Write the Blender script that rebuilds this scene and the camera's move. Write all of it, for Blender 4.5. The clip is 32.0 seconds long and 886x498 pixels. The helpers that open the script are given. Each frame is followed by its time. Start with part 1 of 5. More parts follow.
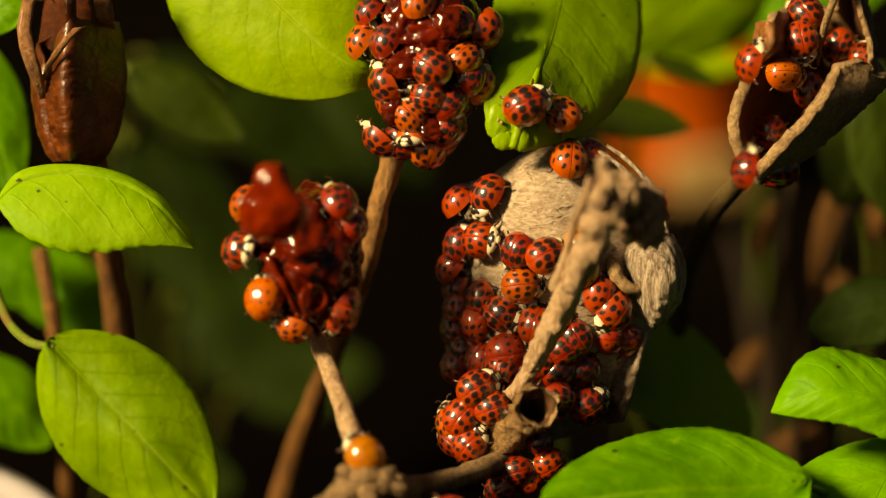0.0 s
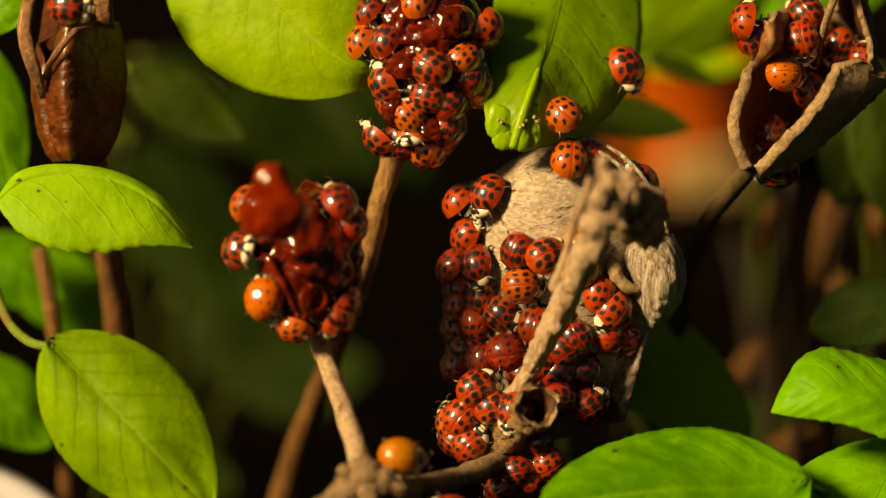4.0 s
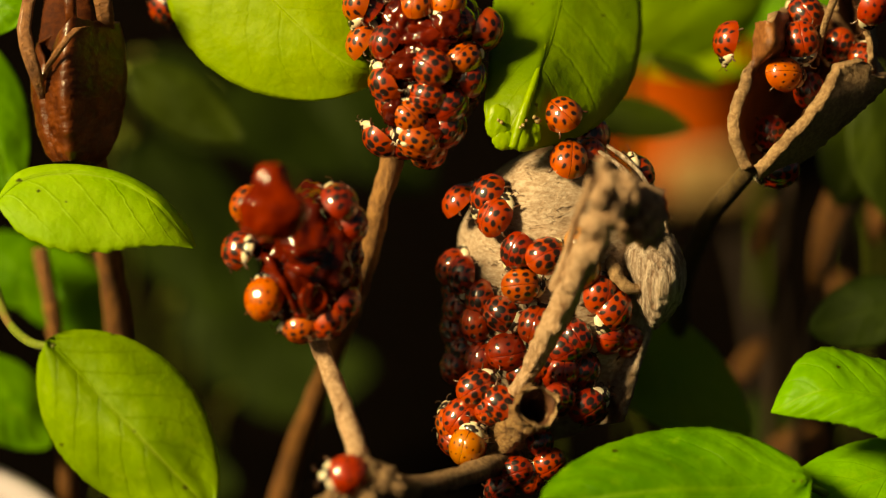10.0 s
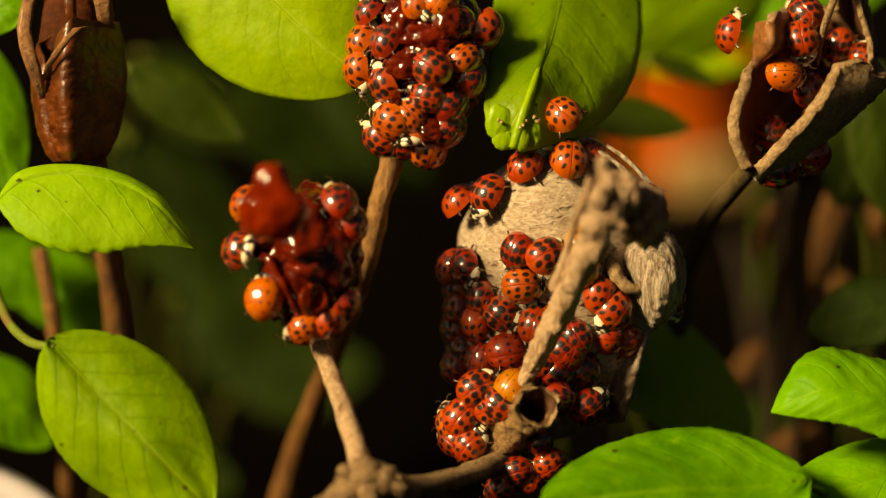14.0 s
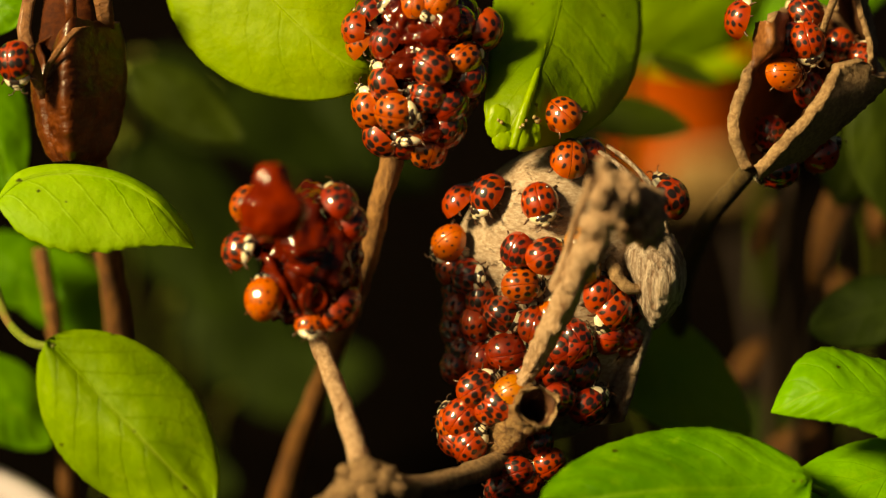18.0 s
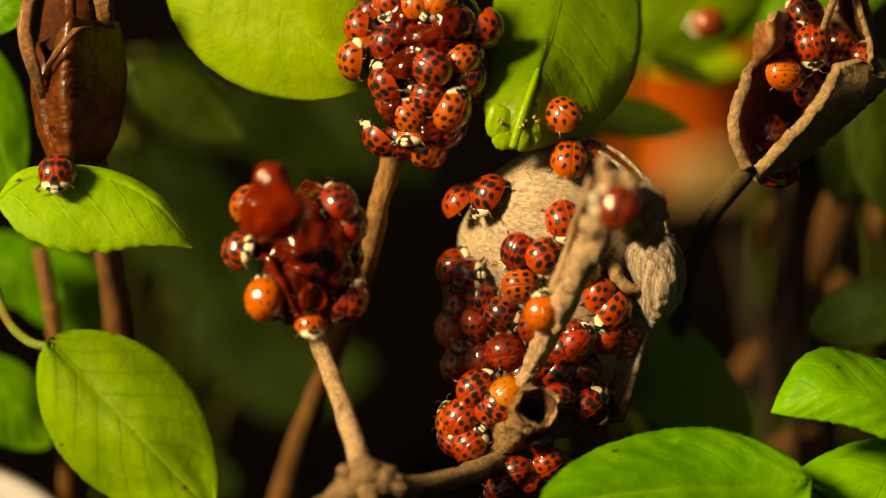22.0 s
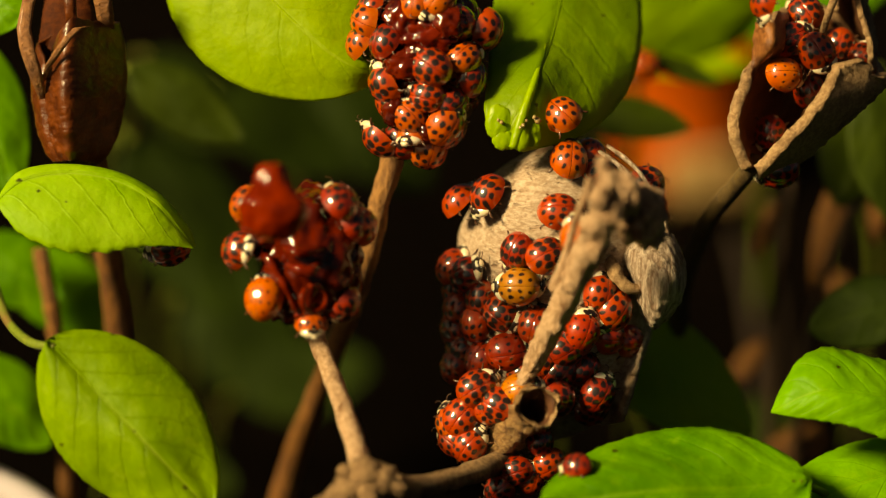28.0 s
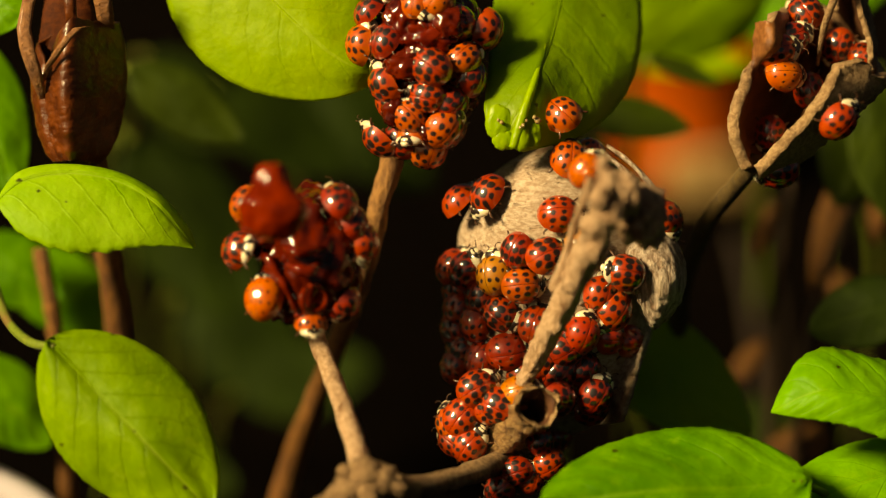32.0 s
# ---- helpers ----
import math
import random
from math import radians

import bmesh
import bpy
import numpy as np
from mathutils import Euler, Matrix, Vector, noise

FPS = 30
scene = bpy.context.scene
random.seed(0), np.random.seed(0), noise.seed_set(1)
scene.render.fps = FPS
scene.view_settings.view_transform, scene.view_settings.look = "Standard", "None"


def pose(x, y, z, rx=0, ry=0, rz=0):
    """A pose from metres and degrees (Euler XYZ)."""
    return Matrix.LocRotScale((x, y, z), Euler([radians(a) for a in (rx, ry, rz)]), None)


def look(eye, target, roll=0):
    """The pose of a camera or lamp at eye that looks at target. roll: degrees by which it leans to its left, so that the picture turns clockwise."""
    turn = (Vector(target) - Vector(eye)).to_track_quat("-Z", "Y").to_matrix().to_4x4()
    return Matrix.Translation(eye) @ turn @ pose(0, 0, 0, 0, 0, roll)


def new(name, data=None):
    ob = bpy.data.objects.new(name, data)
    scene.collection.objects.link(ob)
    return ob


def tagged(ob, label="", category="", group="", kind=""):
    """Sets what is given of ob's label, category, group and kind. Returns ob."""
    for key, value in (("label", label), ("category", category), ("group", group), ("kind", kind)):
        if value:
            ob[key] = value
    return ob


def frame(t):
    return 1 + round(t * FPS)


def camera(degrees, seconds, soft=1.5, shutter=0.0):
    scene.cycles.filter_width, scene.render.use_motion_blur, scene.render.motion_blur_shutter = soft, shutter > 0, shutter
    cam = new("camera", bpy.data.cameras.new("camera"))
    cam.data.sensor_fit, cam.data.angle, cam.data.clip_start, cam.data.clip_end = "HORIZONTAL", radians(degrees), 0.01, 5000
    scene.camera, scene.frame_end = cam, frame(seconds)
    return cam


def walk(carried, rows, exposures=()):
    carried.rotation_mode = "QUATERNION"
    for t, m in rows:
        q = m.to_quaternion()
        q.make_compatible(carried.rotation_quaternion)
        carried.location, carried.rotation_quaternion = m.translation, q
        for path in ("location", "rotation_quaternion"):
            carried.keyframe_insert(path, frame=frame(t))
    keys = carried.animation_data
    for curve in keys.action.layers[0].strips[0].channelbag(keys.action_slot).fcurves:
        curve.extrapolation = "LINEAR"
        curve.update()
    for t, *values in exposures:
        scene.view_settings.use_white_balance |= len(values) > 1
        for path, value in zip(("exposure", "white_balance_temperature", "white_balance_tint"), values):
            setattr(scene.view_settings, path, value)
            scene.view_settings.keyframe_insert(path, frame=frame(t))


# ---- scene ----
from mathutils.bvhtree import BVHTree

# The place is a hand's width of a basil bed: dry seed pods covered in lady beetles.
# Lengths below are in tenths of a millimetre, on a working plane that leans back with the plants;
# "away" is millimetres behind that plane. The eye stands 0.4033 m before it.
TILT = 20.0
REACH = 0.4033
UNIT = 1e-4
CENTRE = Vector((0.0, 0.0, 0.16))
LEAN = Euler((radians(-TILT), 0, 0)).to_matrix()
EYE = CENTRE - LEAN @ Vector((0, REACH, 0))

cam = camera(22.0, 32.0, soft=1.3)
cam.data.dof.use_dof = True
cam.data.dof.focus_distance = REACH
cam.data.dof.aperture_fstop = 5.2
walk(cam, [(0.0, look(EYE, CENTRE)), (32.0, look(EYE, CENTRE))], exposures=[(0.0, 0.64, 9500, 0), (32.0, 0.64, 9500, 0)])

# ---------------------------------------------------------------- light
SUN_FROM = (LEAN @ Vector((-0.71, -0.58, 0.40))).normalized()
sun_lamp = new("sun", bpy.data.lights.new("sun", "SUN"))
sun_lamp.data.energy = 5.0
sun_lamp.data.angle = radians(12)
sun_lamp.data.color = (1.0, 0.82, 0.55)
sun_lamp.matrix_world = look(SUN_FROM, (0, 0, 0))
world = bpy.data.worlds.new("world")
scene.world = world
world.use_nodes = True
wn = world.node_tree.nodes
sky = wn.new("ShaderNodeTexSky")
sky.sky_type = "NISHITA"
sky.sun_disc = False
sky.dust_density = 6.0
sky.ozone_density = 0.4
sky.sun_elevation = math.asin(SUN_FROM.z)
sky.sun_rotation = math.atan2(SUN_FROM.x, SUN_FROM.y)
world.node_tree.links.new(sky.outputs[0], wn["Background"].inputs[0])
wn["Background"].inputs[1].default_value = 0.011


# ---------------------------------------------------------------- materials
def shader(name):
    m = bpy.data.materials.new(name)
    m.use_nodes = True
    t = m.node_tree
    return m, t.nodes, t.links, t.nodes["Principled BSDF"]


def math_node(nodes, links, op, a, b=None, clamp=False):
    n = nodes.new("ShaderNodeMath")
    n.operation, n.use_clamp = op, clamp
    for slot, v in ((0, a), (1, b)):
        if v is None:
            continue
        if isinstance(v, (int, float)):
            n.inputs[slot].default_value = v
        else:
            links.new(v, n.inputs[slot])
    return n.outputs[0]


def blend(nodes, links, fac, a, b):
    n = nodes.new("ShaderNodeMix")
    n.data_type = "RGBA"
    for slot, v in ((0, fac), (6, a), (7, b)):
        if isinstance(v, (int, float)):
            n.inputs[slot].default_value = v
        elif isinstance(v, tuple):
            n.inputs[slot].default_value = (*v, 1)
        else:
            links.new(v, n.inputs[slot])
    return n.outputs[2]


def ramp(nodes, links, v, lo, hi):
    n = nodes.new("ShaderNodeMapRange")
    n.interpolation_type = "SMOOTHSTEP"
    links.new(v, n.inputs[0])
    n.inputs[1].default_value, n.inputs[2].default_value = lo, hi
    return n.outputs[0]


def noise_tex(nodes, links, co, scale, detail=4.0, rough=0.6):
    n = nodes.new("ShaderNodeTexNoise")
    n.inputs["Scale"].default_value = scale
    n.inputs["Detail"].default_value = detail
    n.inputs["Roughness"].default_value = rough
    links.new(co, n.inputs["Vector"])
    return n.outputs[0]


def stretched(nodes, links, co, s):
    n = nodes.new("ShaderNodeMapping")
    n.inputs["Scale"].default_value = s
    links.new(co, n.inputs["Vector"])
    return n.outputs[0]


def bumped(nodes, links, bsdf, h, strength, dist=0.0003):
    n = nodes.new("ShaderNodeBump")
    n.inputs["Strength"].default_value, n.inputs["Distance"].default_value = strength, dist
    links.new(h, n.inputs["Height"])
    links.new(n.outputs[0], bsdf.inputs["Normal"])


def surface(name, light, dark, stain, coarse=180, fine=1500, rough=0.7, bump=0.5, dist=0.0003, coat=0.0, stretch=(1, 1, 1), sss=0.0, spec=0.5, pits=False, wet=0.11, grain=0.7):
    """A grainy natural surface: two tones, stains at a coarse scale, grain at a fine one."""
    m, n, l, b = shader(name)
    co = n.new("ShaderNodeTexCoord").outputs["Object"]
    co = stretched(n, l, co, stretch)
    big, small = noise_tex(n, l, co, coarse), noise_tex(n, l, co, fine, 5, grain)
    c = blend(n, l, ramp(n, l, small, 0.35, 0.65), dark, light)
    c = blend(n, l, ramp(n, l, big, 0.48, 0.72), c, stain)
    l.new(c, b.inputs["Base Color"])
    l.new(math_node(n, l, "ADD", math_node(n, l, "MULTIPLY", small, 0.25), rough - 0.12), b.inputs["Roughness"])
    b.inputs["Coat Weight"].default_value = coat
    b.inputs["Specular IOR Level"].default_value = spec
    b.inputs["Coat Roughness"].default_value = wet
    if sss:
        b.inputs["Subsurface Weight"].default_value = sss
        b.inputs["Subsurface Scale"].default_value = 0.002
    h = math_node(n, l, "ADD", small, math_node(n, l, "MULTIPLY", big, 0.6))
    if pits:
        hole = ramp(n, l, noise_tex(n, l, co, 620, 2, 0.5), 0.60, 0.72)
        streak = ramp(n, l, noise_tex(n, l, stretched(n, l, co, (0.8, 1, 1.3)), 260, 5, 0.75), 0.54, 0.72)
        c = blend(n, l, math_node(n, l, "MULTIPLY", streak, 0.3), c, stain)
        c = blend(n, l, math_node(n, l, "MULTIPLY", hole, 0.55), c, tuple(v * 0.5 for v in stain))
        l.new(c, b.inputs["Base Color"])
        h = math_node(n, l, "SUBTRACT", h, math_node(n, l, "ADD", math_node(n, l, "MULTIPLY", hole, 0.7), math_node(n, l, "MULTIPLY", streak, 0.35)))
    bumped(n, l, b, h, bump, dist)
    return m


def leaf_skin(name, lit, deep, vein, gloss=0.36, specks=0.5, through_light=0.35, spec=0.35, ribs=0.6, pale_tip=0.0):
    """Basil blade: pale net of veins, mottling at two scales, dark specks; some light passes through."""
    m, n, l, b = shader(name)
    tc = n.new("ShaderNodeTexCoord")
    uv, ob = tc.outputs["UV"], tc.outputs["Object"]
    sep = n.new("ShaderNodeSeparateXYZ")
    l.new(uv, sep.inputs[0])
    u, v = sep.outputs[0], sep.outputs[1]
    side = math_node(n, l, "ABSOLUTE", math_node(n, l, "SUBTRACT", v, 0.5))
    wob = noise_tex(n, l, ob, 140)
    run = math_node(n, l, "SUBTRACT", math_node(n, l, "MULTIPLY", u, 7.0), math_node(n, l, "MULTIPLY", side, 4.2))
    run = math_node(n, l, "ADD", run, math_node(n, l, "MULTIPLY", wob, 0.45))
    saw = math_node(n, l, "ABSOLUTE", math_node(n, l, "SUBTRACT", math_node(n, l, "FRACT", run), 0.5))
    lateral = ramp(n, l, saw, 0.07, 0.0)
    mid = ramp(n, l, side, 0.022, 0.006)
    net = n.new("ShaderNodeTexVoronoi")
    net.feature = "DISTANCE_TO_EDGE"
    net.inputs["Scale"].default_value = 420
    l.new(ob, net.inputs["Vector"])
    fine_net = ramp(n, l, net.outputs["Distance"], 0.06, 0.0)
    fade = ramp(n, l, side, 0.48, 0.25)
    lateral = math_node(n, l, "MULTIPLY", lateral, math_node(n, l, "ADD", math_node(n, l, "MULTIPLY", fade, 0.7), 0.3))
    c = blend(n, l, ramp(n, l, noise_tex(n, l, ob, 90), 0.3, 0.7), deep, lit)
    c = blend(n, l, math_node(n, l, "MULTIPLY", ramp(n, l, noise_tex(n, l, ob, 900, 3), 0.35, 0.7), 0.35), c, deep)
    blot = ramp(n, l, noise_tex(n, l, ob, 260, 4, 0.65), 0.54, 0.74)
    c = blend(n, l, math_node(n, l, "MULTIPLY", blot, 0.30), c, vein)
    c = blend(n, l, math_node(n, l, "MULTIPLY", lateral, 0.32 * ribs), c, tuple(v * 0.6 for v in deep))
    c = blend(n, l, math_node(n, l, "MULTIPLY", math_node(n, l, "MAXIMUM", mid, math_node(n, l, "MULTIPLY", fine_net, 0.12)), 0.4), c, vein)
    if pale_tip:
        c = blend(n, l, math_node(n, l, "MULTIPLY", ramp(n, l, math_node(n, l, "ADD", u, math_node(n, l, "MULTIPLY", wob, 0.2)), 0.72, 1.0), pale_tip), c, vein)
    veins = math_node(n, l, "MAXIMUM", mid, math_node(n, l, "MAXIMUM", math_node(n, l, "MULTIPLY", lateral, 0.9), math_node(n, l, "MULTIPLY", fine_net, 0.12)))
    warp = n.new("ShaderNodeVectorMath")
    warp.operation = "ADD"
    l.new(ob, warp.inputs[0])
    wn_ = n.new("ShaderNodeTexNoise")
    wn_.inputs["Scale"].default_value = 900
    l.new(ob, wn_.inputs["Vector"])
    small = n.new("ShaderNodeVectorMath")
    small.operation = "SCALE"
    small.inputs["Scale"].default_value = 0.0009
    l.new(wn_.outputs["Color"], small.inputs[0])
    l.new(small.outputs[0], warp.inputs[1])
    spot = n.new("ShaderNodeTexVoronoi")
    spot.inputs["Scale"].default_value = 330
    l.new(stretched(n, l, warp.outputs[0], (0.7, 1.0, 1.25)), spot.inputs["Vector"])
    pick = n.new("ShaderNodeSeparateColor")
    l.new(spot.outputs["Color"], pick.inputs[0])
    dot = math_node(n, l, "MULTIPLY", ramp(n, l, spot.outputs["Distance"], 0.17, 0.10), math_node(n, l, "GREATER_THAN", pick.outputs[0], 1 - 0.13 * specks))
    c = blend(n, l, math_node(n, l, "MULTIPLY", dot, 0.9), c, (0.035, 0.020, 0.006))
    l.new(c, b.inputs["Base Color"])
    b.inputs["Roughness"].default_value = gloss
    b.inputs["Specular IOR Level"].default_value = spec
    blister = math_node(n, l, "MULTIPLY", noise_tex(n, l, ob, 300, 2, 0.5), 2.4)
    h = math_node(n, l, "SUBTRACT", math_node(n, l, "ADD", math_node(n, l, "MULTIPLY", noise_tex(n, l, ob, 1100, 4), 0.55), blister), math_node(n, l, "MULTIPLY", veins, ribs))
    bumped(n, l, b, h, 0.36, 0.0004)
    tr = n.new("ShaderNodeBsdfTranslucent")
    l.new(blend(n, l, 0.5, c, (lit[0] * 1.3, lit[1] * 1.25, lit[2])), tr.inputs[0])
    mix = n.new("ShaderNodeMixShader")
    mix.inputs[0].default_value = through_light
    l.new(b.outputs[0], mix.inputs[1])
    l.new(tr.outputs[0], mix.inputs[2])
    l.new(mix.outputs[0], n["Material Output"].inputs[0])
    return m


# spots of a wing case: across and along it, of its half width and half length, with a size of their own
SPOTS = [(0.0, 0.80, 1.0), (0.36, 0.60, 1.0), (0.74, 0.50, 0.9), (0.22, 0.16, 1.0), (0.56, 0.12, 1.25),
         (0.88, 0.06, 0.8), (0.26, -0.34, 1.0), (0.62, -0.36, 1.1), (0.34, -0.74, 1.0), (0.86, -0.38, 0.6)]
HALF_W, HALF_L, DOME = 31.0, 36.0, 29.0


def spotted(name, shell, tone, radius, ink=(0.012, 0.006, 0.005), centres=SPOTS, wide=HALF_W, long=HALF_L, mid=0.0, soft=0.04, wander=0.05, rough=0.26, arc=True):
    """Lacquered shell with round ink spots, mirrored on the seam."""
    m, n, l, b = shader(name)
    tc = n.new("ShaderNodeTexCoord")
    sep = n.new("ShaderNodeSeparateXYZ")
    l.new(tc.outputs["Object"], sep.inputs[0])
    rnd = n.new("ShaderNodeObjectInfo").outputs["Random"]
    wob = noise_tex(n, l, tc.outputs["Object"], 900, 2)
    push = math_node(n, l, "MULTIPLY", math_node(n, l, "SUBTRACT", wob, 0.5), wander * 2)
    px = math_node(n, l, "MULTIPLY", math_node(n, l, "ABSOLUTE", sep.outputs[0]), 1 / (wide * UNIT))
    py = math_node(n, l, "SUBTRACT", math_node(n, l, "MULTIPLY", sep.outputs[1], 1 / (long * UNIT)), mid)
    if arc:
        px = math_node(n, l, "MULTIPLY", math_node(n, l, "ARCSINE", math_node(n, l, "MINIMUM", px, 1.0)), 2 / math.pi)
        py = math_node(n, l, "MINIMUM", math_node(n, l, "MAXIMUM", py, -1.0), 1.0)
        py = math_node(n, l, "MULTIPLY", math_node(n, l, "ARCSINE", py), 2 / math.pi)
    px = math_node(n, l, "ADD", px, push)
    py = math_node(n, l, "ADD", py, push)
    spot = n.new("ShaderNodeCombineXYZ")
    l.new(px, spot.inputs[0]), l.new(py, spot.inputs[1])
    low = None
    for cx, cy, size in centres:
        d = n.new("ShaderNodeVectorMath")
        d.operation = "DISTANCE"
        l.new(spot.outputs[0], d.inputs[0])
        d.inputs[1].default_value = (math.asin(cx) * 2 / math.pi, math.asin(cy) * 2 / math.pi, 0) if arc else (cx, cy, 0)
        v = math_node(n, l, "SUBTRACT", d.outputs["Value"], radius * size * (0.72 if arc else 1))
        low = v if low is None else math_node(n, l, "MINIMUM", low, v)
    edge = ramp(n, l, low, soft, -soft * 0.4)
    big, small = noise_tex(n, l, tc.outputs["Object"], 420, 3), noise_tex(n, l, tc.outputs["Object"], 5000, 2)
    c = blend(n, l, ramp(n, l, big, 0.35, 0.7), shell, tone)
    c = blend(n, l, math_node(n, l, "MULTIPLY", small, 0.2), c, tuple(v * 0.55 for v in shell))
    c = blend(n, l, edge, c, ink)
    l.new(c, b.inputs["Base Color"])
    b.inputs["Roughness"].default_value = rough + 0.2
    b.inputs["Specular IOR Level"].default_value = 0.25
    b.inputs["Coat Weight"].default_value = 1.0
    b.inputs["Coat Roughness"].default_value = 0.08
    b.inputs["Coat IOR"].default_value = 1.75
    b.inputs["Subsurface Weight"].default_value = 0.08
    b.inputs["Subsurface Scale"].default_value = 0.0006
    bumped(n, l, b, small, 0.06, 0.00005)
    return m


SHELL = {
    "red": spotted("shell_red", (0.35, 0.029, 0.0022), (0.42, 0.050, 0.003), 0.105),
    "bold": spotted("shell_bold", (0.34, 0.026, 0.0022), (0.42, 0.052, 0.003), 0.15),
    # The dark shell also paints shade on beetles at the pods' right sides.
    "dark": spotted("shell_dark", (0.24, 0.013, 0.002), (0.32, 0.022, 0.003), 0.145, wander=0.08),
    "orange": spotted("shell_orange", (0.42, 0.062, 0.004), (0.50, 0.098, 0.006), 0.105),
    "plain": spotted("shell_plain", (0.52, 0.105, 0.004), (0.46, 0.070, 0.003), 0.045),
    "honey": spotted("shell_honey", (0.46, 0.145, 0.004), (0.40, 0.095, 0.003), 0.03),
    "amber": spotted("shell_amber", (0.44, 0.17, 0.014), (0.38, 0.13, 0.010), 0.085),
    "scarlet": spotted("shell_scarlet", (0.34, 0.020, 0.0022), (0.40, 0.034, 0.003), 0.06),
}
COLLAR = spotted("collar", (0.72, 0.64, 0.46), (0.66, 0.56, 0.38), 0.24, centres=[(0.0, -0.75, 1.5), (0.14, -0.1, 1.2), (0.32, 0.35, 1.0), (0.42, -0.5, 1.2), (0.0, 0.6, 1.2)],
                 wide=24.0, long=12.5, mid=2.4, wander=0.08, arc=False)
COLLAR_DARK = spotted("collar_dark", (0.014, 0.008, 0.006), (0.020, 0.010, 0.007), 0.34, ink=(0.78, 0.70, 0.52), centres=[(0.70, -0.05, 1.0), (0.62, 0.35, 0.7), (0.80, -0.5, 0.7), (0.12, 0.75, 0.35)],
                      wide=24.0, long=12.5, mid=2.4, wander=0.06, arc=False)
FACE = spotted("face", (0.70, 0.60, 0.42), (0.6, 0.5, 0.32), 0.45, centres=[(0.0, -0.2, 1.3), (1.0, 0.0, 1.4)], wide=9.5, long=6.5, mid=6.08, wander=0.1, arc=False)
CHITIN = surface("chitin", (0.030, 0.012, 0.008), (0.012, 0.006, 0.005), (0.05, 0.02, 0.01), 900, 4000, 0.3, 0.2, 0.0001, coat=0.6)
LIMB = surface("limb", (0.10, 0.035, 0.012), (0.05, 0.018, 0.008), (0.02, 0.01, 0.006), 900, 4000, 0.4, 0.2, 0.0001, coat=0.3)
EYE_JET = surface("eye_jet", (0.012, 0.012, 0.014), (0.008, 0.008, 0.01), (0.012, 0.012, 0.014), 900, 4000, 0.15, 0.0, coat=0.5)

LEAF_BRIGHT = leaf_skin("leaf_bright", (0.145, 0.38, 0.008), (0.064, 0.22, 0.005), (0.25, 0.47, 0.04), specks=1.2, gloss=0.46, spec=0.25)
LEAF_OLIVE = leaf_skin("leaf_olive", (0.325, 0.48, 0.016), (0.22, 0.37, 0.010), (0.36, 0.50, 0.05), specks=0.9, ribs=0.3, gloss=0.55, spec=0.2)
LEAF_SAGE = leaf_skin("leaf_sage", (0.245, 0.415, 0.014), (0.15, 0.285, 0.008), (0.38, 0.52, 0.06), specks=0.9, ribs=1.0, gloss=0.52, spec=0.2)
LEAF_FRESH = leaf_skin("leaf_fresh", (0.19, 0.47, 0.014), (0.11, 0.33, 0.008), (0.28, 0.50, 0.04), gloss=0.5, spec=0.22)
LEAF_TWO_TONE = leaf_skin("leaf_two_tone", (0.245, 0.41, 0.022), (0.165, 0.31, 0.014), (0.36, 0.53, 0.02), pale_tip=0.9, specks=1.2, through_light=0.5)
LEAF_LIGHT = leaf_skin("leaf_light", (0.355, 0.59, 0.036), (0.245, 0.47, 0.02), (0.40, 0.60, 0.06), specks=1.6, gloss=0.55, spec=0.18, ribs=0.55)
LEAF_PALE = leaf_skin("leaf_pale", (0.36, 0.52, 0.02), (0.26, 0.44, 0.01), (0.40, 0.55, 0.04), specks=0.1, gloss=0.35)
# Two darker copies of the leaf skin: background shade painted into the green.
LEAF_SHADED = leaf_skin("leaf_shaded", (0.044, 0.070, 0.0018), (0.025, 0.044, 0.0013), (0.07, 0.12, 0.01), gloss=0.6, specks=0.2, through_light=0.2, spec=0.2)
LEAF_DARK_SHADE = leaf_skin("leaf_dark_shade", (0.017, 0.033, 0.0015), (0.010, 0.020, 0.001), (0.04, 0.065, 0.008), gloss=0.7, specks=0.2, through_light=0.12, spec=0.1)
HUSK_FIBRE = surface("husk_fibre", (0.82, 0.68, 0.56), (0.25, 0.145, 0.09), (0.36, 0.24, 0.15), 200, 480, 0.45, 1.0, 0.0026, stretch=(2.4, 2.4, 0.14), spec=0.5)
HUSK = surface("husk", (0.53, 0.42, 0.325), (0.32, 0.22, 0.148), (0.19, 0.105, 0.055), 110, 1300, 0.8, 0.65, 0.0008, spec=0.25, pits=True, stretch=(0.6, 0.8, 1.3))
HUSK_BROWN = surface("husk_brown", (0.125, 0.029, 0.004), (0.055, 0.012, 0.002), (0.028, 0.006, 0.0015), 130, 300, 0.42, 0.6, 0.0014, coat=0.25, stretch=(0.9, 0.9, 1.1), grain=0.55, wet=0.2, spec=0.3)
HUSK_RUST = surface("husk_rust", (0.30, 0.13, 0.045), (0.17, 0.062, 0.018), (0.09, 0.03, 0.009), 150, 900, 0.6, 0.9, 0.0008, coat=0.15)
HUSK_EDGE = surface("husk_edge", (0.44, 0.285, 0.15), (0.24, 0.135, 0.062), (0.15, 0.08, 0.035), 150, 1300, 0.7, 1.0, 0.0007)
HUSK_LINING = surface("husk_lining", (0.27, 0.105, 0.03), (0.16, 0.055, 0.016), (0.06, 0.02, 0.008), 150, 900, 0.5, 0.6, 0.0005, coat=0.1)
# Shade of the capsule's hollow, painted as dark red-brown.
HUSK_HOLLOW_SHADE = surface("husk_hollow_shade", (0.09, 0.022, 0.006), (0.045, 0.010, 0.003), (0.02, 0.005, 0.002), 150, 900, 0.7, 0.5, 0.0005, spec=0.1)
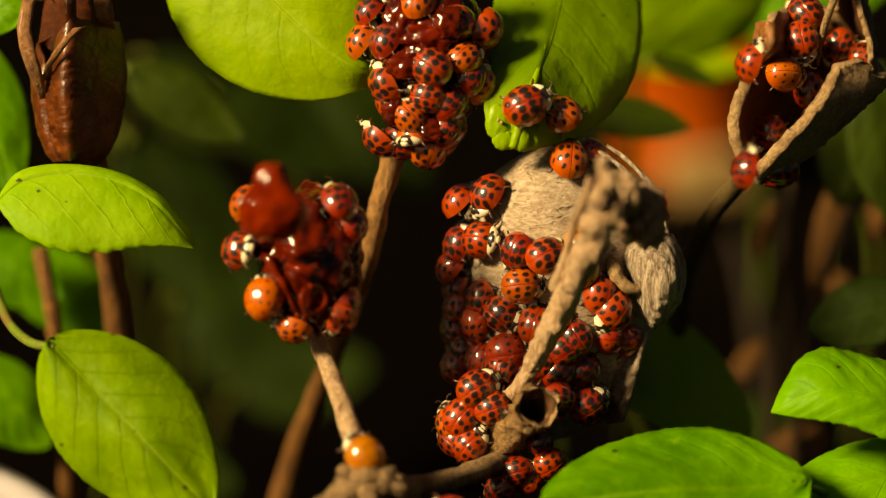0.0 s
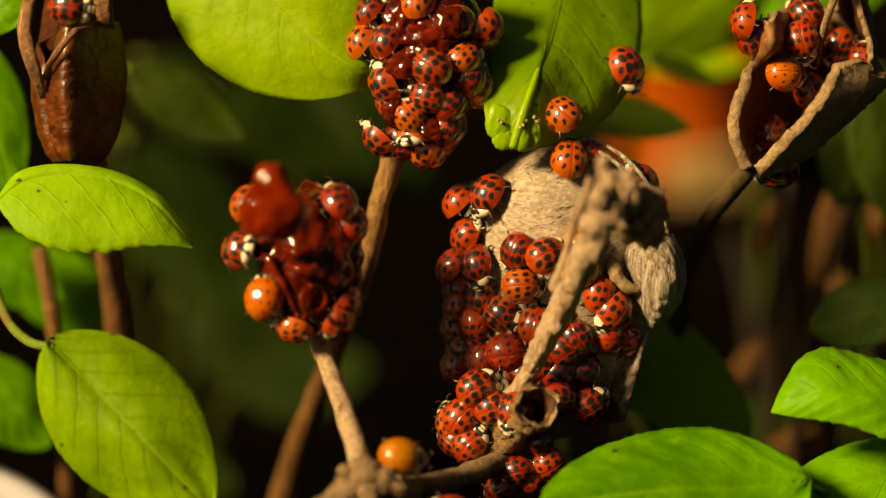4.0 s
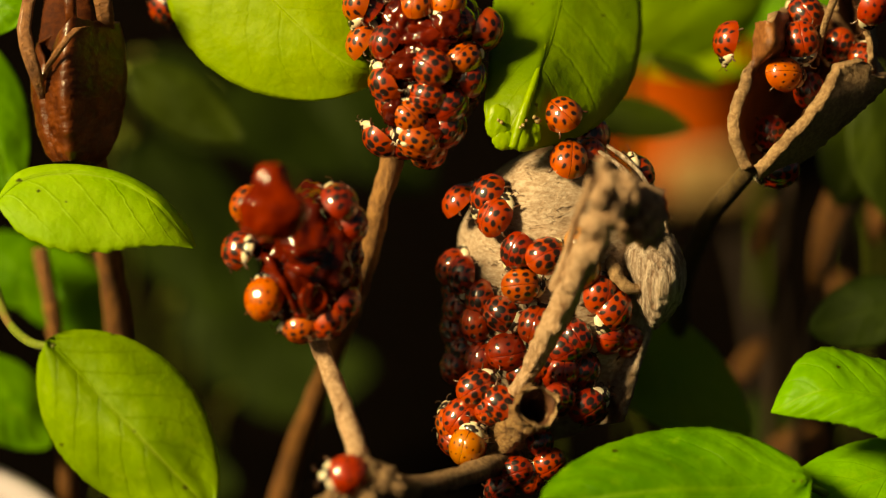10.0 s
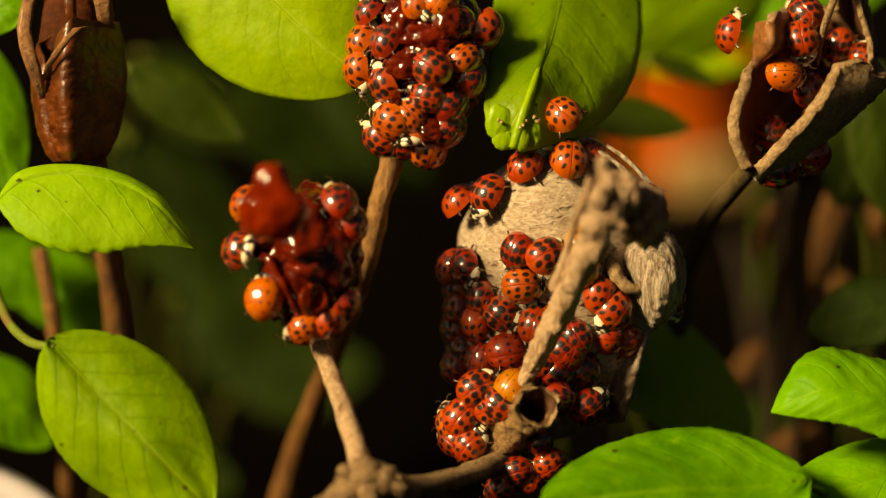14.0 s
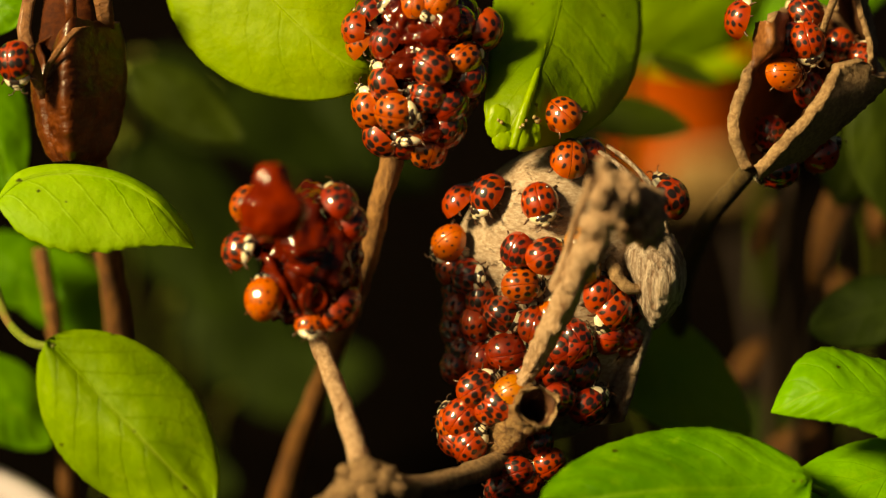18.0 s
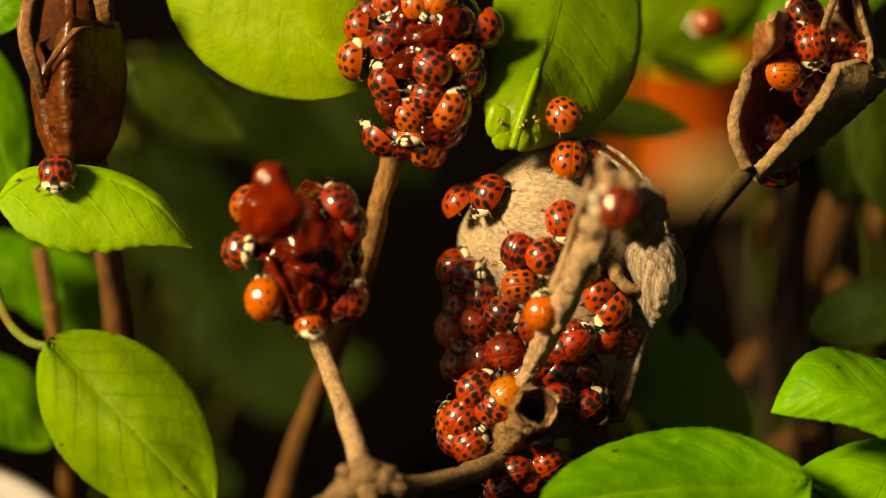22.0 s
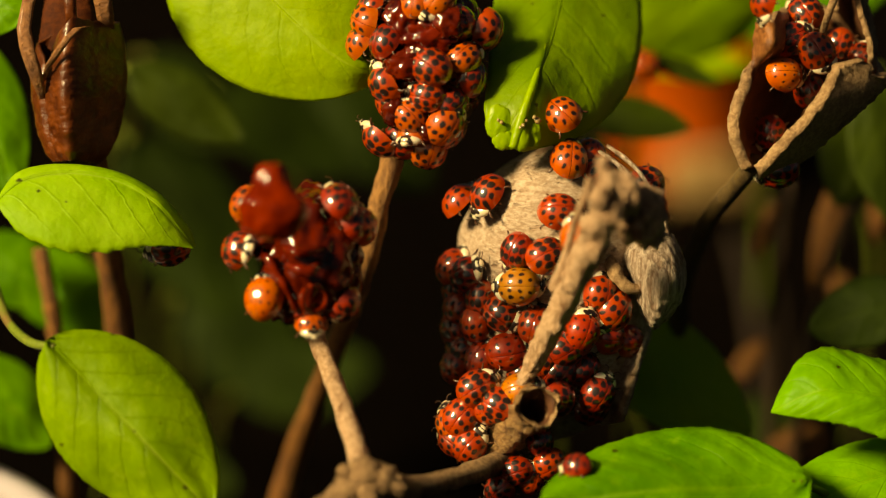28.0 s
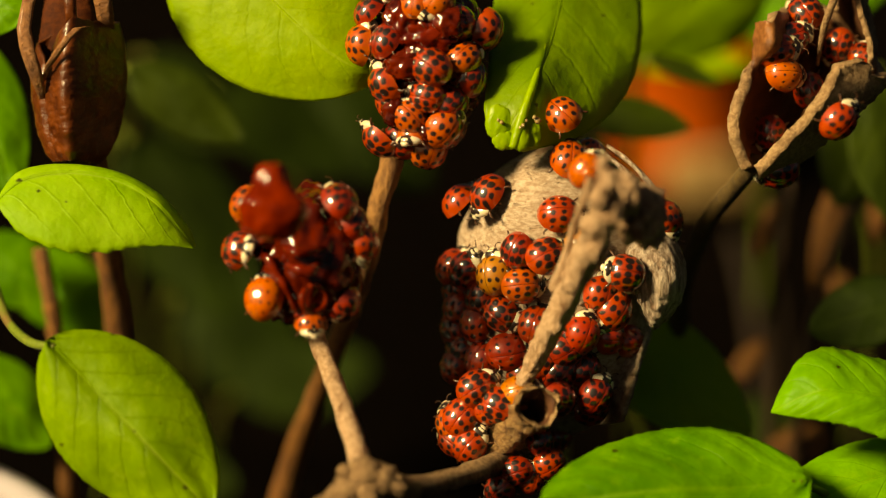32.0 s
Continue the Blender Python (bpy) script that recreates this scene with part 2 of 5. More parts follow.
# Inner side of stub and upper valve, recess shade put into the brown.
HUSK_INSIDE_SHADE = surface("husk_inside_shade", (0.11, 0.042, 0.015), (0.05, 0.017, 0.007), (0.025, 0.008, 0.004), 150, 1000, 0.6, 0.5, 0.0004)
TWIG = surface("twig", (0.70, 0.48, 0.32), (0.42, 0.245, 0.13), (0.21, 0.10, 0.045), 420, 1900, 0.8, 1.0, 0.0010, stretch=(1, 1, 0.4))
TWIG_DIM = surface("twig_dim", (0.36, 0.225, 0.115), (0.18, 0.10, 0.048), (0.10, 0.052, 0.025), 190, 1300, 0.8, 1.0, 0.0010, stretch=(1, 1, 0.4))
TWIG_TAN = surface("twig_tan", (0.36, 0.175, 0.056), (0.19, 0.085, 0.026), (0.13, 0.055, 0.02), 190, 1100, 0.7, 1.0, 0.0010, stretch=(1, 1, 0.4))
# Darkened twig copies for stalks in shade; the shade is in the colour.
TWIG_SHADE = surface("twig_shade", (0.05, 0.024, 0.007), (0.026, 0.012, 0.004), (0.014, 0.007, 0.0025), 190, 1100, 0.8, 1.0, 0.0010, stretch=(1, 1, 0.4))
TWIG_OLIVE_SHADE = surface("twig_olive_shade", (0.13, 0.08, 0.02), (0.075, 0.043, 0.011), (0.04, 0.023, 0.007), 190, 1100, 0.8, 1.0, 0.0010, stretch=(1, 1, 0.4))
DEAD = surface("dead_leaf", (0.21, 0.085, 0.014), (0.11, 0.042, 0.007), (0.06, 0.022, 0.004), 60, 500, 0.8, 0.6, 0.001)
TWIG_RED = surface("twig_red", (0.30, 0.125, 0.026), (0.14, 0.052, 0.011), (0.065, 0.022, 0.009), 190, 1100, 0.7, 1.0, 0.0010, stretch=(1, 1, 0.4))
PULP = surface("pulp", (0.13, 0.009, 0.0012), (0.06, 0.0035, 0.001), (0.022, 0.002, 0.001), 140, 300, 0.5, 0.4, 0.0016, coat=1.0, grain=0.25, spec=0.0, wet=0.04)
# PULP_LIT is the same pulp with light put into its colour.
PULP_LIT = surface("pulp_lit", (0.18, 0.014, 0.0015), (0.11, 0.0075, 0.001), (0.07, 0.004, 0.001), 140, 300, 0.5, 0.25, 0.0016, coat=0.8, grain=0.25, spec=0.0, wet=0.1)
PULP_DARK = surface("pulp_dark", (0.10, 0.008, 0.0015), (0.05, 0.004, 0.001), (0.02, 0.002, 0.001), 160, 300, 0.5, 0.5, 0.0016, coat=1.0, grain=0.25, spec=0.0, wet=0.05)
GREEN_STALK = surface("green_stalk", (0.16, 0.22, 0.02), (0.09, 0.13, 0.012), (0.16, 0.10, 0.03), 140, 900, 0.55, 0.4, 0.0003)
# Near-black base: the deep shade between the plants is in the soil colour.
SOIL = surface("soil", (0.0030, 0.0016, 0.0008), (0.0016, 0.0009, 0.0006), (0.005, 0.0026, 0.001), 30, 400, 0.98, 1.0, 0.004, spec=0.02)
CLAY = surface("clay", (0.30, 0.050, 0.005), (0.23, 0.036, 0.004), (0.17, 0.032, 0.005), 25, 500, 0.8, 0.4, 0.0005, spec=0.05)
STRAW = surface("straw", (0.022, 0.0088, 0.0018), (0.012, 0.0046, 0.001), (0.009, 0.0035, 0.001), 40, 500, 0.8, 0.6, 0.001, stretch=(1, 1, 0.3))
OFFCUT = surface("offcut", (0.42, 0.28, 0.11), (0.32, 0.20, 0.075), (0.22, 0.13, 0.05), 40, 500, 0.8, 0.5, 0.001, stretch=(0.3, 1, 1))
SAP = surface("sap", (0.40, 0.30, 0.12), (0.25, 0.15, 0.05), (0.12, 0.06, 0.02), 900, 3000, 0.3, 0.2, 0.0001, coat=0.6)
GLAZE = surface("glaze", (0.40, 0.37, 0.42), (0.36, 0.33, 0.37), (0.32, 0.28, 0.31), 40, 700, 0.3, 0.1, 0.0002, coat=0.4)
FUZZ = surface("fuzz", (0.46, 0.28, 0.12), (0.19, 0.085, 0.03), (0.09, 0.035, 0.014), 320, 1500, 0.45, 1.0, 0.0011, coat=0.5, wet=0.14)


# ---------------------------------------------------------------- shaping helpers
def at(x, y, away=0.0):
    """The place at x to the right and y down on the working plane, moved straight from the eye by away millimetres of depth."""
    k = 1 + away * 0.001 / REACH
    return CENTRE + LEAN @ Vector(((x - 784) * UNIT * k, away * 0.001, (441 - y) * UNIT * k))


def mesh_from(name, verts, faces, uvs=None):
    me = bpy.data.meshes.new(name)
    me.from_pydata([tuple(v) for v in verts], [], faces)
    if uvs:
        layer = me.uv_layers.new(name="uv")
        for loop in me.loops:
            layer.data[loop.index].uv = uvs[loop.vertex_index]
    me.polygons.foreach_set("use_smooth", [True] * len(me.polygons))
    me.update()
    return me


def piece(name, me, material, parent=None, label=""):
    """One mesh object under a thing or a part (or at top level)."""
    if not me.materials:
        me.materials.append(material)
    ob = new(name, me)
    if parent is not None:
        ob.parent = parent
    return tagged(ob, label) if label else ob


def thing(name, label, category, group="", m=None):
    ob = new(name)
    ob.empty_display_size = 0.002
    if m is not None:
        ob.matrix_basis = m
    return tagged(ob, label, category, group)


def tube(name, pts, radii, sides=9, rough=0.0, seed=0.0, cap=True):
    """A swept, tapered and slightly knobbly stalk through world points."""
    pts = [Vector(p) for p in pts]
    fine, rr = [], []
    steps = 5
    for i in range(len(pts) - 1):
        p0, p1, p2, p3 = pts[max(i - 1, 0)], pts[i], pts[i + 1], pts[min(i + 2, len(pts) - 1)]
        for k in range(steps):
            s = k / steps
            fine.append(0.5 * ((2 * p1) + (p2 - p0) * s + (2 * p0 - 5 * p1 + 4 * p2 - p3) * s * s + (3 * p1 - p0 - 3 * p2 + p3) * s ** 3))
            rr.append(radii[i] * (1 - s) + radii[i + 1] * s)
    fine.append(pts[-1]), rr.append(radii[-1])
    verts, faces = [], []
    side = Vector((0.3, 1, 0.2))
    for i, p in enumerate(fine):
        d = (fine[min(i + 1, len(fine) - 1)] - fine[max(i - 1, 0)]).normalized()
        a = (side - d * side.dot(d)).normalized()
        b = d.cross(a)
        side = a
        for j in range(sides):
            t = 2 * math.pi * j / sides
            w = a * math.cos(t) + b * math.sin(t)
            k = 1 + rough * noise.noise((p + w * rr[i]) * 700 + Vector((seed, 0, 0))) + rough * 0.6 * noise.noise(p * 260 + w * 2 + Vector((seed, 3, 0)))
            verts.append(p + w * rr[i] * k)
    for i in range(len(fine) - 1):
        for j in range(sides):
            j2 = (j + 1) % sides
            faces.append((i * sides + j, i * sides + j2, (i + 1) * sides + j2, (i + 1) * sides + j))
    if cap:
        faces.append(tuple(range(sides))[::-1])
    if cap is True:
        faces.append(tuple((len(fine) - 1) * sides + j for j in range(sides)))
    return mesh_from(name, verts, faces)


def stalk(name, rows, **kw):
    """A tube from rows of x, y, away and radius on the working plane."""
    return tube(name, [at(x, y, a) for x, y, a, r in rows], [r * UNIT for x, y, a, r in rows], **kw)


def lump(name, centre, size, amp=0.1, freq=2.0, seed=0.0, level=4, turn=None, pinch=None):
    """A lumpy closed body about a place, its size in tenths of a millimetre across, deep and high."""
    bm = bmesh.new()
    bmesh.ops.create_icosphere(bm, subdivisions=level, radius=1)
    rot = turn or Matrix.Identity(3)
    for v in bm.verts:
        d = v.co.normalized()
        k = 1 + amp * noise.noise(d * freq + Vector((seed, 0, 0))) + amp * 0.45 * noise.noise(d * freq * 2.7 + Vector((0, seed, 0)))
        q = Vector((d.x * size[0], d.y * size[1], d.z * size[2])) * k
        if pinch:
            q = pinch(q)
        v.co = centre + LEAN @ (rot @ q) * UNIT
    me = bpy.data.meshes.new(name)
    bm.to_mesh(me)
    bm.free()
    me.polygons.foreach_set("use_smooth", [True] * len(me.polygons))
    return me


def facing(nx, ny):
    """A unit direction towards the eye that leans nx right and ny up, in the world."""
    return (LEAN @ Vector((nx, -math.sqrt(max(0.0, 1 - nx * nx - ny * ny)), ny))).normalized()


def blade(name, base, tip, half, normal, droop=0.1, cup=0.15, fold=0.0, pucker=0.012, serr=0.01, seed=0.0, tipness=0.85, shift=0.85, lop=(1.0, 1.0), crumple=0.0):
    """A leaf blade from base to tip: serrated rim, sunk midrib, puckers between the lateral veins, real thickness."""
    nu, nv = 44, 22
    y = tip - base
    length = y.length
    y = y / length
    z = (normal - y * normal.dot(y)).normalized()
    x = y.cross(z)
    half = half * UNIT
    verts, uvs, faces = [], [], []
    for layer in (0, 1):
        for i in range(nu + 1):
            s = i / nu
            w = math.sin(math.pi * s ** shift) ** tipness if 0 < s < 1 else 0.0
            w = max(w, 0.02)
            tooth = 1 + serr * (2 * ((s * 19 + seed) % 1) - 1)
            for j in range(nv + 1):
                v = 2 * j / nv - 1
                e = abs(v)
                px = v * half * w * (tooth if e > 0.9 else 1) * (lop[0] if v < 0 else lop[1])
                ph = s * 7 - e * 2.1 * 1.0
                pz = cup * half * w * (e ** 1.8) + fold * half * e * w
                pz += pucker * half * (math.cos(2 * math.pi * ph) * e * (1.15 - e) * 2.2) * min(1, w * 1.5)
                pz -= 0.04 * half * math.exp(-(v / 0.07) ** 2)
                pz += 0.13 * half * noise.noise(Vector((s * 2.3 + seed, v * 1.4, seed))) + 0.02 * half * noise.noise(Vector((s * 9, v * 5, seed)))
                pz += crumple * half * max(0.0, s - 0.72) * 3.6 * (noise.noise(Vector((s * 11, v * 3.2, 7 + seed))) + 0.4)
                pz -= droop * length * (s - 0.35) ** 2
                p = base + y * (s * length) + x * px + z * (pz - layer * 2.5 * UNIT * (1 - 0.8 * e))
                verts.append(p)
                uvs.append((s, 0.5 + v * 0.5))
    row, size = nv + 1, (nu + 1) * (nv + 1)
    for i in range(nu):
        for j in range(nv):
            a = i * row + j
            faces.append((a, a + 1, a + row + 1, a + row))
            faces.append((size + a, size + a + row, size + a + row + 1, size + a + 1))
    ring = [j for j in range(row)] + [i * row + nv for i in range(1, nu + 1)] + [nu * row + j for j in range(nv - 1, -1, -1)] + [i * row for i in range(nu - 1, 0, -1)]
    for a, b in zip(ring, ring[1:] + ring[:1]):
        faces.append((b, a, size + a, size + b))
    rib = [verts[i * row + nv // 2] - z * 2.2 * UNIT for i in range(1, nu - 1, 3)]
    return mesh_from(name, verts, faces, uvs), rib


FIELDS = {}


def glide(p, s):
    """A smooth curve through the places p, at s from 0 to 1."""
    s = min(max(s, 0.0), 0.9999) * (len(p) - 1)
    k = int(s)
    s -= k
    a, q, r, d = p[max(k - 1, 0)], p[k], p[k + 1], p[min(k + 2, len(p) - 1)]
    return 0.5 * ((2 * q) + (r - a) * s + (2 * a - 5 * q + 4 * r - d) * s * s + (3 * q - a - 3 * r + d) * s ** 3)


def draped_leaf(label, skin, one, spine, other, stem, arch=0.06, pucker=0.02, serr=0.02, seed=0.0, group="basil leaves", teeth=13):
    """A bent basil leaf: both halves swell between the midrib and a toothed rim; all three run from base to tip."""
    nu, nv = 60, 28
    one, spine, other = ([at(*p) for p in c] for c in (one, spine, other))
    grid = []
    for i in range(nu + 1):
        s = i / nu
        mid, rims = glide(spine, s), (glide(one, s), glide(other, s))
        row = []
        for j in range(nv + 1):
            v = 2 * j / nv - 1
            e = abs(v)
            rim = rims[0 if v < 0 else 1]
            tooth = 1 + serr * (((s * teeth + seed) % 1) ** 2 - 0.4) * max(0.0, e - 0.85) / 0.15
            row.append(mid + (rim - mid) * (e * tooth))
        grid.append(row)
    verts, uvs, faces = [], [], []
    for layer in (0, 1):
        for i in range(nu + 1):
            wide = (grid[i][0] - grid[i][nv // 2]).length, (grid[i][nv] - grid[i][nv // 2]).length
            for j in range(nv + 1):
                v = 2 * j / nv - 1
                e, s = abs(v), i / nu
                w = wide[0 if v < 0 else 1]
                du = grid[min(i + 1, nu)][j] - grid[max(i - 1, 0)][j]
                dv = grid[i][min(j + 1, nv)] - grid[i][max(j - 1, 0)]
                n = dv.cross(du)
                n = n.normalized() if n.length > 1e-12 else facing(0, 0)
                n = n if n.dot(EYE - grid[i][j]) > 0 else -n
                pz = arch * w * 4 * e * (1 - e) + pucker * w * math.cos(2 * math.pi * (s * 7 - e * 2.1)) * e * (1.15 - e) * 2.2
                pz += 0.05 * w * noise.noise(Vector((s * 3 + seed, v * 2, seed))) - 0.03 * w * math.exp(-(v / 0.07) ** 2)
                verts.append(grid[i][j] + n * (pz - layer * 2.5 * UNIT * (1 - 0.8 * e)))
                uvs.append((s, 0.5 + v * 0.5))
    row, size = nv + 1, (nu + 1) * (nv + 1)
    for i in range(nu):
        for j in range(nv):
            a = i * row + j
            faces.append((a, a + row, a + row + 1, a + 1))
            faces.append((size + a, size + a + 1, size + a + row + 1, size + a + row))
    ring = [j for j in range(row)] + [i * row + nv for i in range(1, nu + 1)] + [nu * row + j for j in range(nv - 1, -1, -1)] + [i * row for i in range(nu - 1, 0, -1)]
    for a, b in zip(ring, ring[1:] + ring[:1]):
        faces.append((a, b, size + b, size + a))
    ob = thing("basil_leaf", label, "leaf", group)
    me = mesh_from("blade", verts, faces, uvs)
    piece("blade", me, skin, ob)
    back = (verts[nv // 2] - EYE).normalized() * (2.4 * UNIT)
    rib = [verts[i * row + nv // 2] + back for i in range(1, nu - 1, 4)]
    piece("midrib", tube("midrib", rib, [4.5 * UNIT * (1.15 - i / len(rib)) for i in range(len(rib))], 6, 0.05), skin, ob)
    rows = [at(*p) for p in stem] + [spine[0] + (spine[1] - spine[0]) * 0.06 + back * 3]
    piece("leaf_stalk", tube("leaf_stalk", rows, [9 * UNIT] * (len(rows) - 1) + [6 * UNIT], 7, 0.1), GREEN_STALK, ob, "thin green leaf stalk")
    FIELDS[label] = BVHTree.FromPolygons([v.co for v in me.vertices], [tuple(p.vertices) for p in me.polygons])
    return ob


def leaf(label, skin, base, tip, half, nx, ny, stem=None, group="basil leaves", **kw):
    """A basil leaf, with its midrib and leaf stalk."""
    a, b = at(*base), at(*tip)
    n = facing(nx, ny)
    ob = thing("basil_leaf", label, "leaf", group)
    me, rib = blade("blade", a, b, half, n, **kw)
    piece("blade", me, skin, ob)
    piece("midrib", tube("midrib", rib, [4.5 * UNIT * (1.15 - i / len(rib)) for i in range(len(rib))], 6, 0.05), skin, ob)
    if not stem:
        q = base[0] - (tip[0] - base[0]) * 0.15, base[1] - (tip[1] - base[1]) * 0.15
        stem = [(q[0] - 20, q[1] + 700, base[2] + 190), (q[0] - 12, q[1] + 220, base[2] + 120), (q[0], q[1] + 40, base[2] + 36)]
    if stem:
        rows = [at(*p) for p in stem] + [a + (b - a) * 0.04 - n * (9 * UNIT)]
        piece("leaf_stalk", tube("leaf_stalk", rows, [9 * UNIT] * (len(rows) - 1) + [6 * UNIT], 7, 0.1), GREEN_STALK, ob, "thin green leaf stalk")
    FIELDS[label] = BVHTree.FromPolygons([v.co for v in me.vertices], [tuple(p.vertices) for p in me.polygons])
    return ob


# ---------------------------------------------------------------- ground and distance
ground_verts, ground_faces = [], []
G = 60
for i in range(G + 1):
    for j in range(G + 1):
        u, v = (i / G * 2 - 1), (j / G * 2 - 1)
        gx, gy = 300 * math.copysign(abs(u) ** 4, u), 300 * math.copysign(abs(v) ** 4, v) + 0.4
        gz = 0.012 * noise.noise(Vector((gx * 9, gy * 9, 1))) + 0.006 * noise.noise(Vector((gx * 30, gy * 30, 2)))
        ground_verts.append((gx, gy, gz))
for i in range(G):
    for j in range(G):
        a = i * (G + 1) + j
        ground_faces.append((a, a + G + 1, a + G + 2, a + 1))
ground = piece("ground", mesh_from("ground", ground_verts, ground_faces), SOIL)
tagged(ground, "garden soil under the plants, shade painted near-black", "soil", kind="structure")


def lathe(name, profile, sides=64):
    verts, faces = [], []
    for r, z in profile:
        for j in range(sides):
            t = 2 * math.pi * j / sides
            verts.append((r * math.cos(t), r * math.sin(t), z))
    for i in range(len(profile) - 1):
        for j in range(sides):
            j2 = (j + 1) % sides
            faces.append((i * sides + j, i * sides + j2, (i + 1) * sides + j2, (i + 1) * sides + j))
    return mesh_from(name, verts, faces)


def pot(name, label, radius, height, material, place, turn=None):
    ob = thing(name, label, "plant pot", m=Matrix.Translation(place) @ (turn or Matrix.Identity(4)))
    r, h = radius, height
    piece("wall", lathe("wall", [(0.001, 0), (r * 0.72, 0), (r * 0.74, 0.003), (r * 0.93, h * 0.8), (r * 0.86, h * 0.8), (r * 0.66, 0.01), (0.001, 0.01)]), material, ob)
    piece("rim", lathe("rim", [(r * 0.92, h * 0.79), (r * 0.99, h * 0.80), (r, h * 0.82), (r * 1.0, h * 0.97), (r * 0.985, h), (r * 0.92, h), (r * 0.905, h * 0.97), (r * 0.88, h * 0.79), (r * 0.92, h * 0.79)]), material, ob)
    return ob


white_at = at(-440, 1030, 0)
pot("plant_pot", "off-white glazed plant pot, only its rim showing", 0.0600, white_at.z, GLAZE, Vector((white_at.x, white_at.y, 0)))
clay_at = at(1205, 330, 546)
pot("terracotta_pot", "orange terracotta pot far behind the plants", 0.031, 0.060, CLAY, Vector((clay_at.x, clay_at.y, 0)))


# ---------------------------------------------------------------- what the beetles sit on
# bodies: x, y, depth of the middle in mm, half width, half height, half depth
SEATS = {
    "pod": (985, 525, 20, 183, 285, 195),
    "top": (757, 105, 4, 92, 160, 85),
    "mid": (540, 445, -8, 92, 135, 85),
}
# slopes: x, y, away and the lean of the outward side to the right and up
SLOPES = {
    "twig_top": (1070, 350, -40, 0.1, 0.1), "twig": (1000, 520, -16, -0.1, 0.1), "stub": (905, 700, -2.5, -0.35, 0.35),
    "low_stem": (700, 835, -22, 0.22, 0.42), "leaf_a": (170, 370, -11, 0.0, 0.5), "leaf_d": (1000, 120, -3, 0.15, 0.1),
    "leaf_e": (1060, 850, -3, -0.2, 0.5), "cap_left": (120, 160, -7, -0.3, 0.0), "cap_out": (1450, 230, -7, 0.35, -0.45),
    "cap_in": (1420, 80, 4, -0.1, 0.15), "cap_edge": (1315, 70, 0, -0.94, 0.2), "cap_far": (1480, 240, 8, 0.5, -0.5),
    "far_leaf": (1240, 50, 62, 0.0, 0.3), "pod_rim": (1150, 340, 4, 0.6, 0.35), "pod_side": (785, 500, 9, -0.6, 0.1), "curl": (1150, 480, -2.0, 0.3, 0.1), "under_leaf": (300, 450, 3, 0.2, -0.6), "leaf_low": (1000, 208, 0, 0.1, 0.05), "foot": (870, 740, 0, -0.3, -0.1), "foot_right": (1010, 760, 1, 0.3, -0.25), "cap_deep": (1430, 90, 9, -0.1, 0.1),
}

LEAF_SEATS = {"leaf_a": "bright green basil leaf with a toothed rim and dark specks", "leaf_d": "green basil leaf with a puckered light tip",
              "leaf_e": "broad bright green basil leaf with clear veins"}


def seat(name, x, y, lift):
    """The belly's place and the outward direction for a beetle that shows at x, y on a support."""
    if name in LEAF_SEATS:
        n = None
        for k in range(3):
            qx, qy = (x, y) if n is None else (x - n.x * 14, y + n.z * 14)
            way = (at(qx, qy, 0) - EYE).normalized()
            spot, up, _, _ = FIELDS[LEAF_SEATS[name]].ray_cast(EYE, way)
            if spot is None:
                break
            up = up if up.dot(way) < 0 else -up
            n = LEAN.inverted() @ up
            place = spot
        if n is not None:
            return place + LEAN @ n * (lift * UNIT), LEAN @ n
    if name in SLOPES:
        cx, cy, ca, nx, ny = SLOPES[name]
        nz = math.sqrt(1 - nx * nx - ny * ny)
        away = ca + ((x - cx) * nx - (y - cy) * ny) * 0.1 / nz
        n = Vector((nx, -nz, ny))
    else:
        cx, cy, ca, rx, ry, rz = SEATS[name]
        n = None
        for k in range(2):
            qx, qy = (x, y) if n is None else (x - n.x * 14, y + n.z * 14)
            u, v = (qx - cx) / rx, (qy - cy) / ry
            r = math.hypot(u, v)
            if r > 0.93:
                u, v = u / r * 0.93, v / r * 0.93
            d = math.sqrt(1 - u * u - v * v)
            n = Vector((u / rx, -d / rz, -v / ry)).normalized()
        away = ca - rz * d * 0.1 + (0.030 * min(0.0, y - cy) if name == "pod" else 0.0)
    q = at(x - n.x * 14, y + n.z * 14, away)
    return q + LEAN @ n * (lift * UNIT), LEAN @ n


def settle(name, x, y, heading, lift=0.0, tilt=(0, 0)):
    """The pose of a beetle on a support; heading in degrees clockwise from up."""
    p, n = seat(name, x, y, lift)
    n = (n + LEAN @ Vector((tilt[0], tilt[2] if len(tilt) > 2 else 0, tilt[1]))).normalized()
    h = LEAN @ Vector((math.sin(radians(heading)), 0, math.cos(radians(heading))))
    h = h - n * h.dot(n)
    if h.length < 0.05:
        h = LEAN @ Vector((0, 1, 0)) - n * (LEAN @ Vector((0, 1, 0))).dot(n)
    h.normalize()
    r = h.cross(n)
    return Matrix(((r.x, h.x, n.x, p.x), (r.y, h.y, n.y, p.y), (r.z, h.z, n.z, p.z), (0, 0, 0, 1)))


